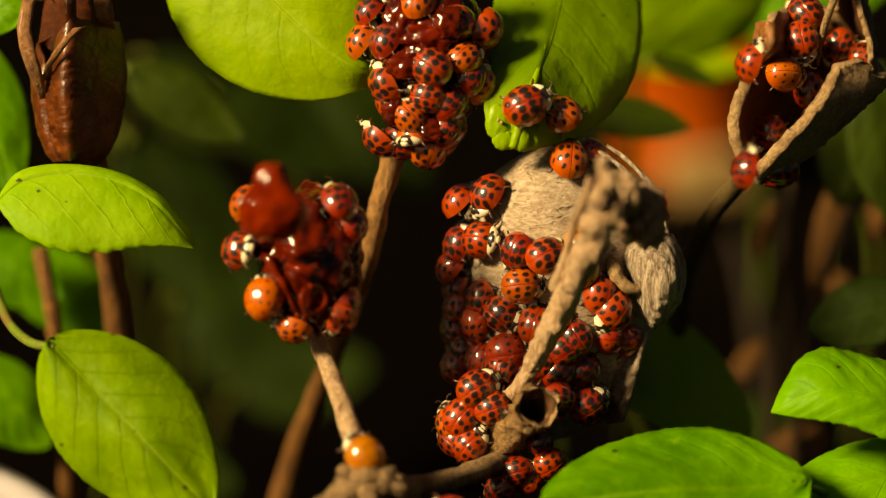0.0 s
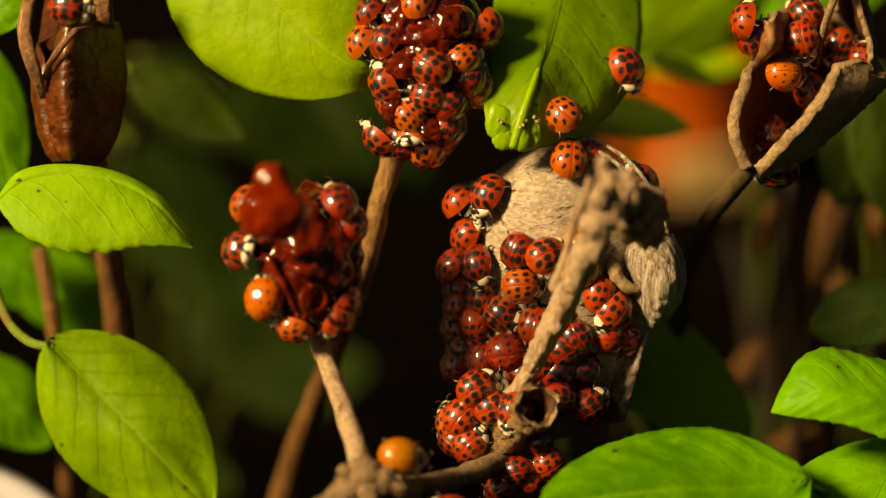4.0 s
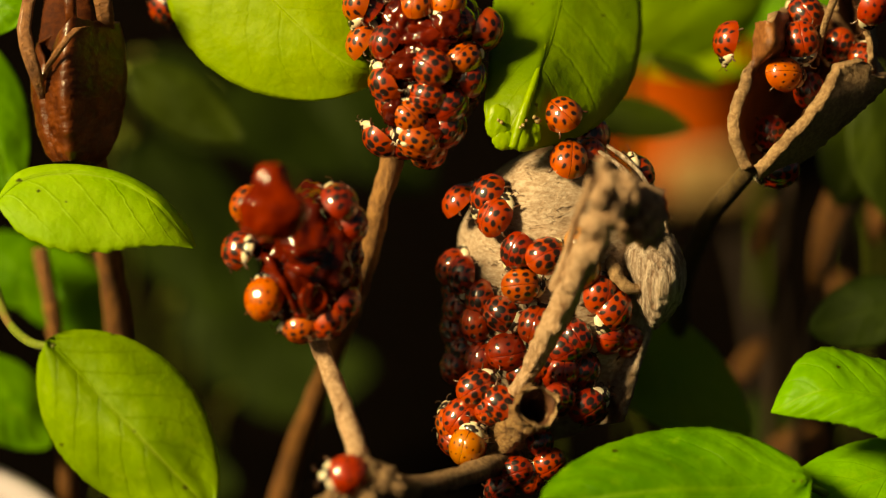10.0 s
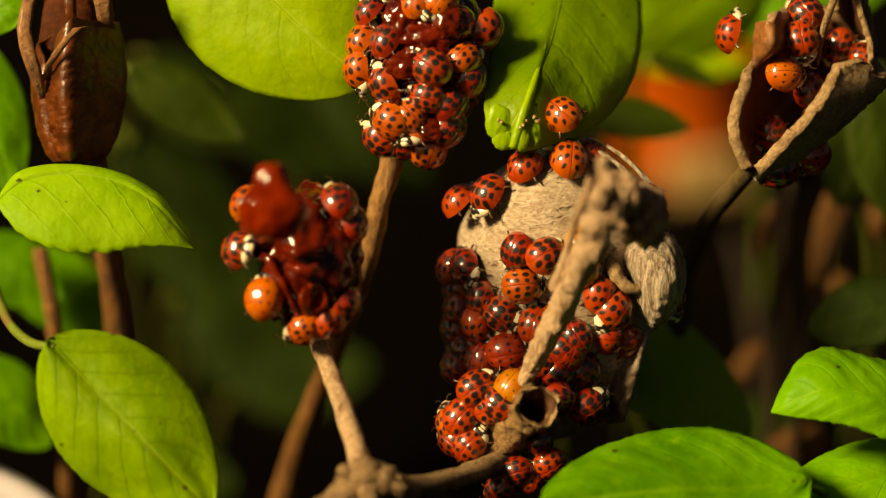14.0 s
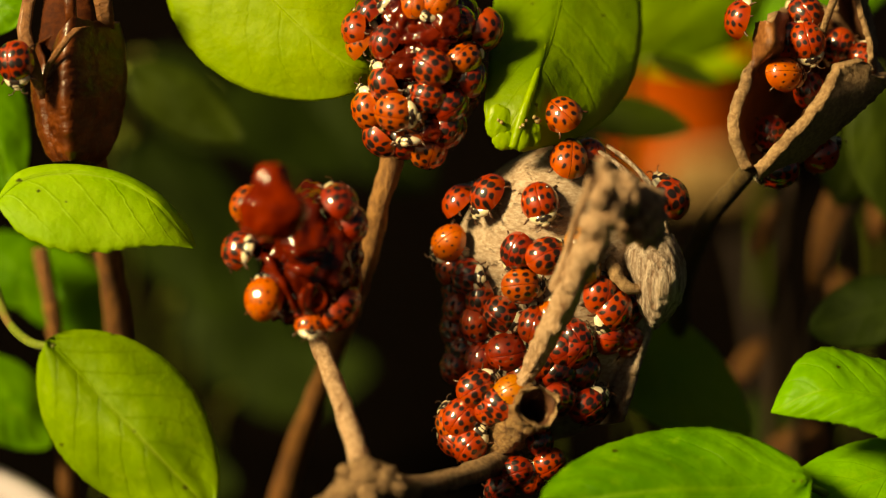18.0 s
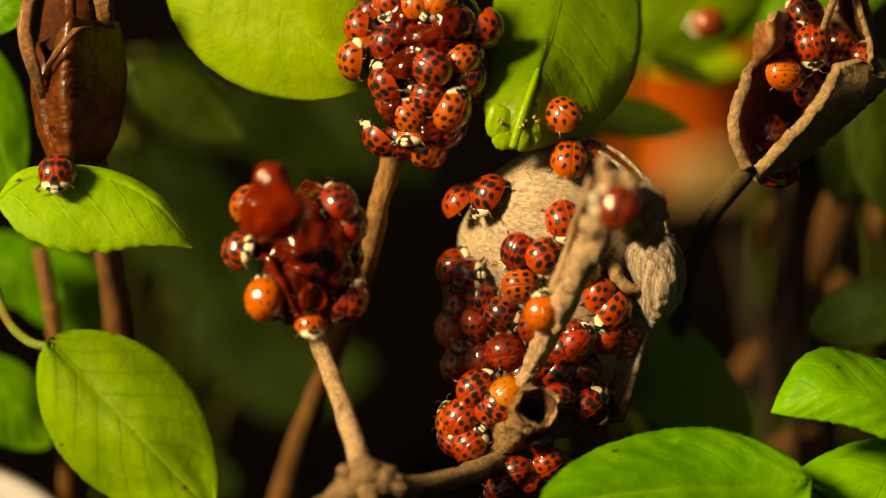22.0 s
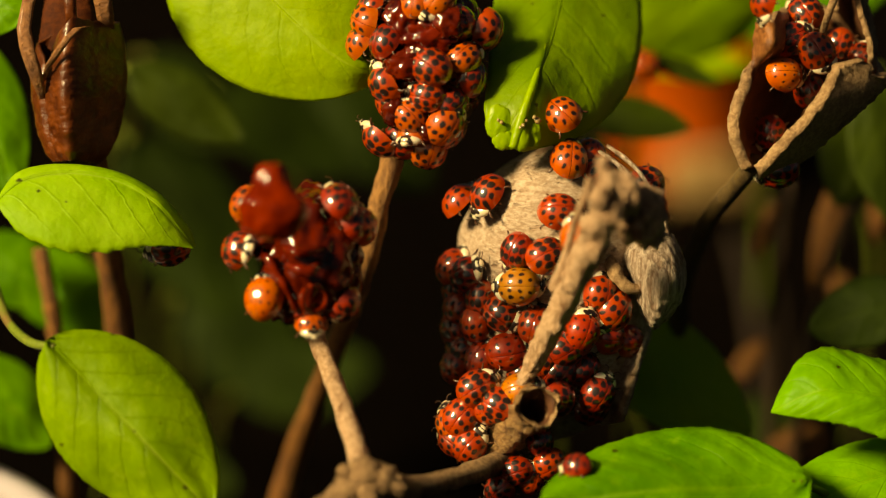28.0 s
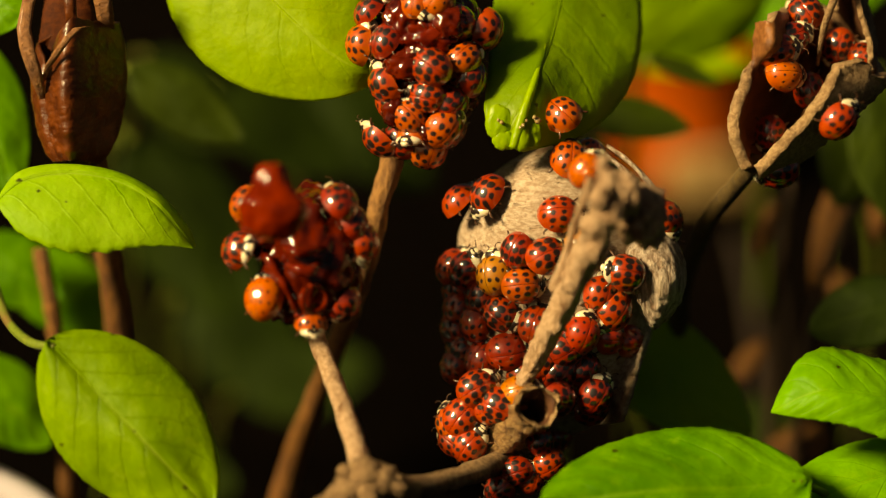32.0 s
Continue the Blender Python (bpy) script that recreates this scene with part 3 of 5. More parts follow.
# ---------------------------------------------------------------- lady beetle
def shell_half(sign):
    """One wing case: a glossy half dome with a rolled rim and a sunk seam."""
    verts, faces = [], []
    nq, npz = 9, 14
    for i in range(nq + 1):
        q = math.pi / 2 * (1 - i / nq)
        for j in range(npz + 1):
            f = math.pi * j / npz
            s, c = math.sin(f), math.cos(f)
            r = math.sin(q)
            x = HALF_W * r * max(s, 0.0) + 0.35
            y = HALF_L * r * c * (0.93 if c > 0 else 1.0)
            z = 7 + DOME * math.cos(q) ** 0.92
            if i == 0:
                x, y, z = x * 1.03, y * 1.03, 6.0
            z -= 0.9 * math.exp(-(x / 1.3) ** 2)
            verts.append((sign * x * UNIT, y * UNIT, z * UNIT))
    row = npz + 1
    for i in range(nq):
        for j in range(npz):
            a = i * row + j
            q4 = (a, a + 1, a + row + 1, a + row)
            faces.append(q4 if sign > 0 else q4[::-1])
    return mesh_from("wing_case", verts, faces)


def egg(name, centre, size, level=2, drop=None):
    bm = bmesh.new()
    bmesh.ops.create_icosphere(bm, subdivisions=level, radius=1)
    for v in bm.verts:
        q = Vector((v.co.x * size[0], v.co.y * size[1], v.co.z * size[2]))
        if drop:
            q = drop(q)
        v.co = (q + Vector(centre)) * UNIT
    me = bpy.data.meshes.new(name)
    bm.to_mesh(me)
    bm.free()
    me.polygons.foreach_set("use_smooth", [True] * len(me.polygons))
    return me


def limb(sign, y0, y1, y2):
    pts = [(sign * 12, y0, 6), (sign * 24, y1, 6), (sign * 30, y2, 3), (sign * 33, y2 + 1, 0.5)]
    return tube("leg", [Vector(p) * UNIT for p in pts], [2.6 * UNIT, 2.4 * UNIT, 1.6 * UNIT, 1.0 * UNIT], 6)


CASES = (shell_half(1), shell_half(-1))
BELLY = egg("belly", (0, 0, 7), (HALF_W * 0.96, HALF_L * 0.95, 6), 3)
COLLAR_MESH = egg("collar", (0, 30, 9.5), (24.0, 12.5, 9.5), 3, lambda q: Vector((q.x, q.y - 0.010 * q.x * q.x, q.z - 0.006 * q.x * q.x)))
HEAD = egg("head", (0, 39.5, 7), (9.5, 6.5, 5.5), 2)
EYES = [egg("eye", (s * 7.8, 41, 8.2), (2.6, 2.8, 2.6), 1) for s in (-1, 1)]
FEELERS = [tube("feeler", [Vector(p) * UNIT for p in ((s * 5, 44, 7.5), (s * 9, 50, 9.5), (s * 14, 52, 8.5), (s * 17, 51, 7.5))], [1.0 * UNIT, 0.8 * UNIT, 0.8 * UNIT, 1.3 * UNIT], 5) for s in (-1, 1)]
LEG_MESHES = [limb(s, *ys) for s in (-1, 1) for ys in ((18, 25, 30), (4, 4, 4), (-12, -20, -26))]
WORDS = {"red": "orange-red lady beetle, small black spots,", "bold": "red lady beetle, large black spots,",
         "dark": "dark red heavily spotted lady beetle", "orange": "orange lady beetle, fine black spots,",
         "plain": "plain orange lady beetle", "honey": "plain honey-coloured lady beetle", "amber": "amber lady beetle, brown spots,",
         "scarlet": "bright red faintly spotted lady beetle"}


def beetle(kind, m, where, dark_collar=False, size=1.0):
    ob = thing("lady_beetle", f"{WORDS[kind]} {where}", "lady beetle", "lady beetles")
    ob.matrix_basis = m
    ob.scale = (size * 1.1,) * 3
    for me in CASES:
        half = new("wing_case", me)
        half.parent = ob
        if not me.materials:
            me.materials.append(SHELL[kind])
        half.material_slots[0].link = "OBJECT"
        half.material_slots[0].material = SHELL[kind]
    piece("belly", BELLY, CHITIN, ob)
    col = piece("collar", COLLAR_MESH, COLLAR, ob, "cream collar with black marks")
    if dark_collar:
        col.material_slots[0].link = "OBJECT"
        col.material_slots[0].material = COLLAR_DARK
    hd = piece("head", HEAD, FACE, ob)
    for e in EYES:
        piece("eye", e, EYE_JET, hd)
    for f in FEELERS:
        piece("feeler", f, LIMB, hd)
    for me in LEG_MESHES:
        piece("leg", me, LIMB, ob)
    return ob


def step(leg_of, index, angle):
    """The pose of a leg swung about its hip, in the beetle's space."""
    sign = -1 if index < 3 else 1
    hip = Vector((sign * 12, (18, 4, -12)[index % 3], 6)) * UNIT
    return Matrix.Translation(hip) @ pose(0, 0, 0, 0, 0, angle) @ Matrix.Translation(-hip)


# Beetles that keep still, zone by zone: kind, support, x, y, heading, lift, size and, for some, a lean
AT_POD_FOOT = [
    ("orange", "leaf_low", 1000, 208, 316, 0, 0.98, (-0.6, 0.6)), ("bold", "foot", 842, 688, 60, 10, 0.95), ("red", "foot", 816, 740, 40, 6, 1.0),
    ("orange", "foot", 800, 752, 330, 0, 0.9), ("red", "foot", 832, 786, 40, 12, 0.9, (0, 0)), ("dark", "foot_right", 985, 705, 120, 4, 0.95),
    ("dark", "foot_right", 960, 786, 0, -4, 0.72), ("red", "foot_right", 972, 822, 240, 2, 0.82, (0, 0)), ("dark", "foot", 908, 836, 250, -4, 0.8, (0, 0)),
    ("dark", "foot", 884, 866, 230, 0, 0.82), ("red", "foot_right", 942, 852, 20, -2, 0.72), ("red", "foot", 806, 780, 300, 2, 0.9),
    ("bold", "foot", 872, 722, 70, 8, 0.9),
]
ON_POD_CROWN = [
    ("orange", "pod", 1006, 284, 8, 8, 1.0, (0, -0.2)), ("red", "pod", 1048, 266, 20, 0, 0.85), ("bold", "pod", 868, 348, 205, 12, 1.0, (0, 0)),
    ("red", "pod", 815, 360, 5, 8, 0.95), ("dark", "pod", 914, 442, 205, 0, 0.92), ("bold", "pod", 964, 455, 62, 8, 1.0),
    ("amber", "pod", 1030, 432, 10, 0, 0.9), ("red", "pod", 790, 474, 30, -6, 0.95),
]
ON_POD_MIDDLE = [
    ("orange", "pod", 921, 506, 85, 10, 0.92), ("bold", "pod", 886, 557, 120, 4, 0.92, (0, 0)), ("red", "pod", 945, 577, 20, 2, 0.92),
    ("scarlet", "pod", 896, 622, 80, 10, 1.0), ("dark", "pod", 1000, 620, 60, 0, 0.95), ("dark", "pod", 990, 662, 40, 0, 0.95),
    ("bold", "pod", 960, 640, 10, -2, 0.9), ("bold", "pod", 925, 665, 70, 0, 0.9),
]
ON_POD_LEFT = [
    ("scarlet", "pod", 850, 640, 30, 4, 0.95), ("red", "pod", 838, 575, 200, 2, 0.92), ("red", "pod", 806, 548, 190, 0, 0.95, (0, 0)),
    ("bold", "pod", 812, 622, 60, 0, 0.95), ("bold", "pod", 800, 510, 10, -4, 0.9), ("bold", "pod", 842, 530, 190, -6, 0.92, (0, 0)),
    ("bold", "pod", 796, 585, 190, -6, 0.95, (0, 0)), ("red", "pod", 800, 652, 20, -2, 0.92),
]
ON_POD_RIGHT = [
    ("red", "pod", 1084, 550, 220, 6, 1.02, (0, 0)), ("red", "pod", 1066, 520, 15, -4, 0.95, (0, 0)), ("scarlet", "pod", 1082, 600, 100, -4, 0.9),
    ("scarlet", "pod", 1118, 606, 95, -4, 0.88), ("dark", "pod", 1035, 660, 30, -4, 0.9), ("dark", "pod", 1020, 600, 330, 0, 0.92),
    ("dark", "pod", 1048, 722, 20, 4, 0.92, (0, 0)),
]
ON_WET_POD_UPPER = [
    ("bold", "top", 766, 122, 305, 3, 1.0), ("dark", "top", 680, 76, 5, 1, 0.92), ("bold", "top", 682, 148, 320, 1, 1.0, (-0.8, -0.7)),
    ("orange", "top", 828, 108, 40, 1, 0.9, (-0.5, 0.6)), ("red", "top", 862, 50, 200, 1, 1.05), ("red", "top", 815, 38, 75, -5, 0.95),
    ("orange", "top", 738, 6, 10, -1, 0.95), ("orange", "top", 630, 76, 5, -7, 0.95), ("dark", "top", 838, 140, 20, -5, 1.0),
    ("dark", "top", 640, 20, 20, -11, 0.9),
]
ON_WET_POD_LOWER = [
    ("red", "top", 684, 184, 330, -7, 0.9), ("bold", "top", 758, 174, 280, -1, 0.88), ("orange", "top", 722, 212, 315, 5, 0.85, (0.5, 0.5)),
    ("bold", "top", 668, 246, 300, -1, 0.98, (-0.5, -1.0)), ("orange", "top", 734, 252, 182, 9, 0.95, (0, 2.6)), ("orange", "top", 758, 278, 190, -7, 1.0),
    ("dark", "top", 795, 235, 30, -5, 1.0), ("dark", "top", 800, 190, 60, -5, 0.95), ("dark", "top", 700, 262, 330, -13, 0.95),
]
ON_PULPY_POD = [
    ("plain", "mid", 468, 532, 2, 8, 1.02, (0.5, 0.6)), ("bold", "mid", 422, 446, 100, 4, 0.98, (-0.6, 0.5, -0.5)), ("orange", "mid", 434, 360, 350, 0, 0.95),
    ("dark", "mid", 600, 362, 20, 6, 1.0), ("dark", "mid", 628, 395, 40, -2, 0.95), ("dark", "mid", 615, 540, 150, 0, 0.9),
]
IN_SPLIT_CAPSULE = [
    ("bold", "cap_deep", 1424, 26, 330, 4, 0.95), ("bold", "cap_deep", 1484, 76, 190, -26, 0.9), ("red", "cap_deep", 1524, 100, 30, -10, 0.75),
    ("plain", "cap_in", 1383, 132, 90, 4, 0.9), ("dark", "cap_deep", 1432, 160, 150, 0, 0.9), ("dark", "cap_deep", 1362, 232, 190, -10, 0.85),
    ("dark", "cap_far", 1384, 306, 250, 0, 0.95),
]
STILL = AT_POD_FOOT + ON_POD_CROWN + ON_POD_MIDDLE + ON_POD_LEFT + ON_POD_RIGHT + ON_WET_POD_UPPER + ON_WET_POD_LOWER + ON_PULPY_POD + IN_SPLIT_CAPSULE

# Beetles that walk: kind, size, rows of seconds, x, y, heading, support, lift
WALKERS = [
    ("red", 0.98, [(0, 850, 425, 100, "pod", 6), (2, 848, 425, 100, "pod", 6), (3, 822, 418, 60, "pod", 2), (6, 835, 412, 60, "pod", 4), (7, 834, 415, 55, "pod", 4),
                   (8, 842, 410, 45, "pod", 6), (9, 878, 392, 20, "pod", 12), (10, 881, 386, 30, "pod", 12), (11, 925, 332, 50, "pod", 4), (12, 942, 300, 20, "pod", 0),
                   (13, 936, 292, 5, "pod", 0), (14, 929, 290, 10, "pod", 0), (15.4, 942, 310, 90, "pod", 0), (17, 949, 338, 175, "pod", 0), (18, 954, 356, 165, "pod", 0),
                   (19, 985, 367, 100, "pod", 2), (20, 993, 378, 110, "pod", 2), (21, 1000, 390, 140, "pod", 2), (22, 999, 390, 165, "pod", 2), (23, 998, 374, 110, "pod", 2),
                   (25, 993, 374, 95, "pod", 2), (28, 990, 374, 95, "pod", 2), (32, 990, 378, 90, "pod", 2)]),
    ("dark", 0.98, [(0, 808, 432, 15, "pod", 0), (1, 808, 432, 15, "pod", 0), (2, 826, 455, 120, "pod", 2), (3, 842, 470, 160, "pod", 4), (6, 843, 470, 170, "pod", 4),
                    (8, 824, 482, 210, "pod", 4), (9, 812, 497, 230, "pod", 2), (10, 818, 490, 190, "pod", 2), (12, 824, 477, 130, "pod", 2), (14, 822, 474, 120, "pod", 2),
                    (17, 826, 490, 100, "pod", 2), (23, 826, 490, 90, "pod", 2), (32, 822, 478, 60, "pod", 2)]),
    ("plain", 0.95, [(0, 822, 560, 0, "pod", -22), (14, 805, 500, 340, "pod", -20), (16.5, 800, 450, 320, "pod", -2), (17, 800, 445, 300, "pod", 0), (18, 791, 430, 240, "pod_side", 0),
                     (19, 779, 450, 200, "pod_side", 0), (20, 774, 490, 180, "pod_side", 0), (21, 778, 520, 170, "pod_side", 0), (22, 792, 585, 175, "pod", 0), (23, 800, 655, 175, "pod", 0),
                     (24, 806, 672, 160, "pod", 0), (25, 818, 690, 140, "pod", -8), (28, 840, 720, 120, "pod", -20), (32, 840, 720, 120, "pod", -20)]),
    ("plain", 0.86, [(0, 985, 575, 20, "pod", -4), (19, 972, 560, 20, "pod", -4), (21, 956, 562, 10, "twig", -40), (22, 956, 550, 10, "twig", -34), (23, 964, 520, 15, "twig", -26),
                     (24, 978, 506, 20, "twig", -12), (25, 992, 448, 10, "twig", 0), (26.5, 1010, 432, 20, "twig", 0), (28, 1021, 419, 350, "twig", 0), (29, 1016, 391, 350, "twig", 0),
                     (30, 1006, 350, 350, "twig", 0), (31, 1008, 347, 10, "twig", 0), (32, 1038, 301, 40, "twig", 0)]),
    ("bold", 1.05, [(0, 930, 188, 60, "leaf_d", 6), (1, 950, 142, 40, "leaf_d", 6), (2, 1014, 98, 60, "leaf_d", 6), (3, 1076, 88, 110, "leaf_d", 8), (3.5, 1085, 100, 140, "leaf_d", 10),
                    (4.5, 1112, 150, 170, "leaf_d", 14), (6, 1112, 188, 200, "pod_rim", 0), (7, 1103, 202, 200, "pod_rim", 0), (8, 1096, 205, 230, "pod_rim", -20, (0.5, -0.4, 0.7)), (9, 1092, 190, 220, "pod_rim", -50, (0.5, -0.4, 0.8)),
                    (10, 1088, 215, 180, "pod_rim", -60), (11, 1100, 260, 160, "pod_rim", -40), (12, 1113, 288, 140, "pod_rim", -4), (13, 1130, 304, 170, "pod_rim", 4), (14, 1152, 354, 160, "pod_rim", -10),
                    (15.5, 1172, 372, 140, "pod_rim", -10), (17, 1185, 366, 60, "pod_rim", 0), (18, 1181, 352, 330, "pod_rim", 10), (19, 1156, 354, 290, "twig_top", 10), (20, 1127, 368, 270, "twig_top", 10),
                    (21, 1097, 370, 280, "twig_top", 0), (22, 1096, 368, 290, "twig_top", 0), (23, 1075, 347, 300, "twig_top", 0), (24, 1028, 352, 250, "twig_top", 0), (25, 997, 326, 300, "twig_top", -10),
                    (26, 1015, 300, 20, "twig_top", -60), (27, 1060, 290, 60, "pod", -6), (32, 1075, 300, 60, "pod", -20)]),
    ("bold", 0.95, [(0, 1160, 370, 330, "pod_rim", -40), (2, 1152, 350, 330, "pod_rim", -20), (3, 1143, 331, 320, "pod_rim", -4), (6, 1129, 314, 350, "pod_rim", -4, (0.6, 0.2, 0.8)), (8, 1136, 316, 20, "pod_rim", 0, (0.7, 0.3, 1.4)),
                    (9, 1139, 313, 30, "pod_rim", 4, (0.7, 0.3, 1.5)), (10, 1130, 306, 60, "pod_rim", 0, (0.6, 0.2, 0.8)), (11, 1144, 330, 150, "pod_rim", 0), (12, 1185, 384, 150, "pod_rim", -10), (13, 1226, 462, 170, "pod_rim", -60),
                    (14, 1236, 500, 170, "pod_rim", -76), (15.5, 1215, 545, 190, "pod_rim", -100), (18, 1190, 500, 330, "pod_rim", -120), (22, 1180, 400, 340, "pod_rim", -60), (24, 1162, 345, 330, "pod_rim", -6),
                    (25, 1165, 331, 350, "pod_rim", 0), (28, 1148, 323, 60, "pod_rim", 0), (29, 1164, 360, 150, "pod_rim", 0), (30, 1192, 405, 160, "pod_rim", 0), (30.5, 1182, 445, 190, "curl", 10),
                    (31, 1160, 494, 230, "curl", 4), (32, 1114, 481, 280, "curl", -14)]),
    ("red", 0.9, [(0, 1110, 430, 0, "pod", -90), (27, 1120, 410, 0, "pod", -90), (29, 1150, 350, 10, "pod_rim", -16), (30, 1153, 342, 20, "pod_rim", -4), (31, 1165, 356, 120, "pod_rim", -4), (32, 1187, 382, 160, "pod_rim", -6)]),
    ("amber", 0.98, [(0, 1036, 470, 0, "pod", -14), (24, 1036, 470, 300, "pod", -14), (26, 980, 500, 270, "pod", 6), (28, 921, 508, 270, "pod", 22), (29, 918, 502, 270, "pod", 22), (30, 916, 500, 280, "pod", 20), (31, 884, 491, 300, "pod", 8), (32, 873, 486, 350, "pod", 4)]),
    ("bold", 0.95, [(0, 895, 650, 20, "pod", 20), (1, 893, 664, 200, "pod", 20), (2, 900, 695, 170, "pod", 16), (3, 916, 726, 160, "stub", 0), (4.5, 905, 722, 230, "stub", 0), (6, 892, 712, 300, "foot", 14), (10, 886, 714, 300, "foot", 14), (32, 884, 716, 290, "foot", 14)]),
    ("honey", 0.93, [(0, 645, 806, 330, "low_stem", 10), (1, 660, 800, 60, "low_stem", 10), (2, 697, 811, 95, "low_stem", 10), (3.5, 700, 810, 95, "low_stem", 10), (5.5, 772, 810, 95, "low_stem", 10),
                    (6, 792, 822, 80, "low_stem", 10), (7, 772, 818, 60, "low_stem", 6), (8, 828, 800, 70, "low_stem", 20), (9, 844, 798, 40, "foot", 24), (10, 834, 784, 20, "foot", 34), (11, 873, 762, 50, "foot", 34),
                    (12, 896, 742, 30, "stub", 6), (13, 894, 710, 30, "stub", 6), (14, 905, 686, 210, "stub", 6), (17, 921, 690, 90, "stub", 0), (18, 905, 693, 70, "stub", 4), (20, 926, 685, 70, "stub", 0),
                    (21, 901, 696, 250, "stub", 4), (22, 896, 698, 230, "stub", 6), (23, 880, 716, 215, "stub", 6), (24, 896, 705, 60, "stub", 4), (25, 914, 688, 70, "stub", 0), (28, 918, 688, 80, "stub", -2), (32, 915, 693, 80, "stub", -2)]),
    ("scarlet", 0.98, [(0, 800, 910, 280, "low_stem", 0), (7, 800, 905, 280, "low_stem", 0), (8, 766, 869, 280, "low_stem", 10), (9, 697, 847, 280, "low_stem", 14), (9.5, 650, 838, 270, "low_stem", 10), (10, 616, 839, 260, "low_stem", 8),
                       (10.5, 588, 842, 240, "low_stem", 0), (11.5, 581, 845, 200, "low_stem", 0), (12, 578, 858, 190, "low_stem", -4), (13, 568, 910, 190, "low_stem", -20), (14, 566, 960, 190, "low_stem", -20), (32, 566, 960, 190, "low_stem", -20)]),
    ("dark", 0.72, [(0, 1090, 940, 340, "leaf_e", 0), (23.5, 1088, 920, 340, "leaf_e", 0), (24.5, 1070, 872, 330, "leaf_e", 2), (25, 1077, 864, 300, "leaf_e", 2), (25.5, 1050, 858, 290, "leaf_e", 2), (27.5, 1026, 832, 320, "leaf_e", 2), (28, 1019, 819, 310, "leaf_e", 0), (28.5, 1002, 816, 280, "leaf_e", -10), (29.5, 985, 806, 290, "pod", -10), (32, 985, 800, 290, "pod", -20)]),
    ("scarlet", 0.95, [(0, 985, 712, 10, "pod", 0), (7, 986, 705, 10, "pod", 2), (8, 988, 695, 10, "pod", 6), (9, 995, 683, 10, "pod", 8), (10, 993, 657, 5, "pod", 8), (11, 994, 648, 5, "pod", 6), (12, 1000, 626, 10, "pod", 2), (17, 1010, 630, 30, "pod", 2), (19, 1021, 609, 40, "pod", 6), (25, 1016, 608, 30, "pod", 8), (28, 1028, 586, 20, "pod", 10), (32, 1028, 590, 20, "pod", 10)]),
    ("dark", 0.92, [(0, 1042, 720, 60, "foot_right", 0), (24, 1042, 720, 50, "foot_right", 0), (26, 1052, 708, 40, "foot_right", 0), (28, 1058, 698, 30, "foot_right", 2), (32, 1054, 700, 30, "foot_right", 2)]),
    # on the wet pod above
    ("orange", 0.95, [(0, 850, 152, 70, "top", 6), (1, 846, 160, 60, "top", 6), (2, 836, 176, 50, "top", 4), (3.5, 845, 165, 30, "top", 4), (6, 858, 124, 10, "top", 2), (7, 850, 116, 0, "top", 0), (8, 838, 130, 0, "top", -14), (32, 835, 130, 0, "top", -20)]),
    ("orange", 1.0, [(0, 650, -60, 190, "top", 0), (9, 645, -30, 190, "top", 0), (10, 636, 8, 190, "top", 4), (11, 634, 22, 185, "top", 4), (12, 637, 36, 180, "top", 6), (13, 634, 46, 185, "top", 6), (13.5, 630, 90, 180, "top", 4), (14, 636, 124, 170, "top", 4), (15.3, 655, 170, 160, "top", 12), (17, 690, 200, 110, "top", 16),
                     (18, 708, 196, 90, "top", 22), (19, 764, 206, 80, "top", 22), (20, 792, 200, 30, "top", 16), (22, 798, 196, 20, "top", 12), (25, 797, 200, 20, "top", 12), (28, 786, 222, 30, "top", 10), (32, 784, 226, 35, "top", 10)]),
    ("orange", 1.0, [(0, 775, 262, 270, "top", -10), (8, 765, 258, 270, "top", -4), (9, 752, 246, 270, "top", 8), (10, 740, 246, 290, "top", 14), (11, 732, 243, 220, "top", 16), (12, 712, 226, 280, "top", 16), (13, 708, 219, 280, "top", 16), (14, 700, 212, 280, "top", 16), (15.4, 688, 206, 290, "top", 14), (17, 672, 200, 300, "top", 12),
                     (18, 657, 194, 330, "top", 10), (19, 648, 190, 345, "top", 8), (20, 641, 150, 330, "top", 6), (21, 624, 114, 20, "top", 4), (23, 629, 104, 40, "top", 6), (25, 624, 108, 25, "top", 4), (26.5, 640, 70, 20, "top", 6), (28, 655, 40, 290, "top", 10), (29, 658, 38, 290, "top", 8), (30, 641, 68, 10, "top", 2), (32, 637, 78, 10, "top", 0)]),
    ("red", 0.95, [(0, 660, -50, 200, "top", -4), (14.5, 650, -40, 200, "top", -4), (16.5, 636, 40, 200, "top", 0), (17, 632, 50, 300, "top", 0), (19, 628, 52, 310, "top", 2), (22, 634, 46, 320, "top", 2), (25, 640, 48, 340, "top", 0), (27.5, 650, 20, 0, "top", -6), (32, 650, -40, 0, "top", -10)]),
    ("red", 0.95, [(0, 690, -60, 160, "top", 0), (16.5, 690, -50, 160, "top", 0), (18, 685, -14, 155, "top", 6), (19, 694, 16, 150, "top", 8), (20, 682, 10, 150, "top", 8), (21, 690, 4, 160, "top", 8), (25, 690, 6, 160, "top", 8), (27, 690, -30, 160, "top", 4), (28, 690, -60, 160, "top", 0), (32, 690, -60, 160, "top", 0)]),
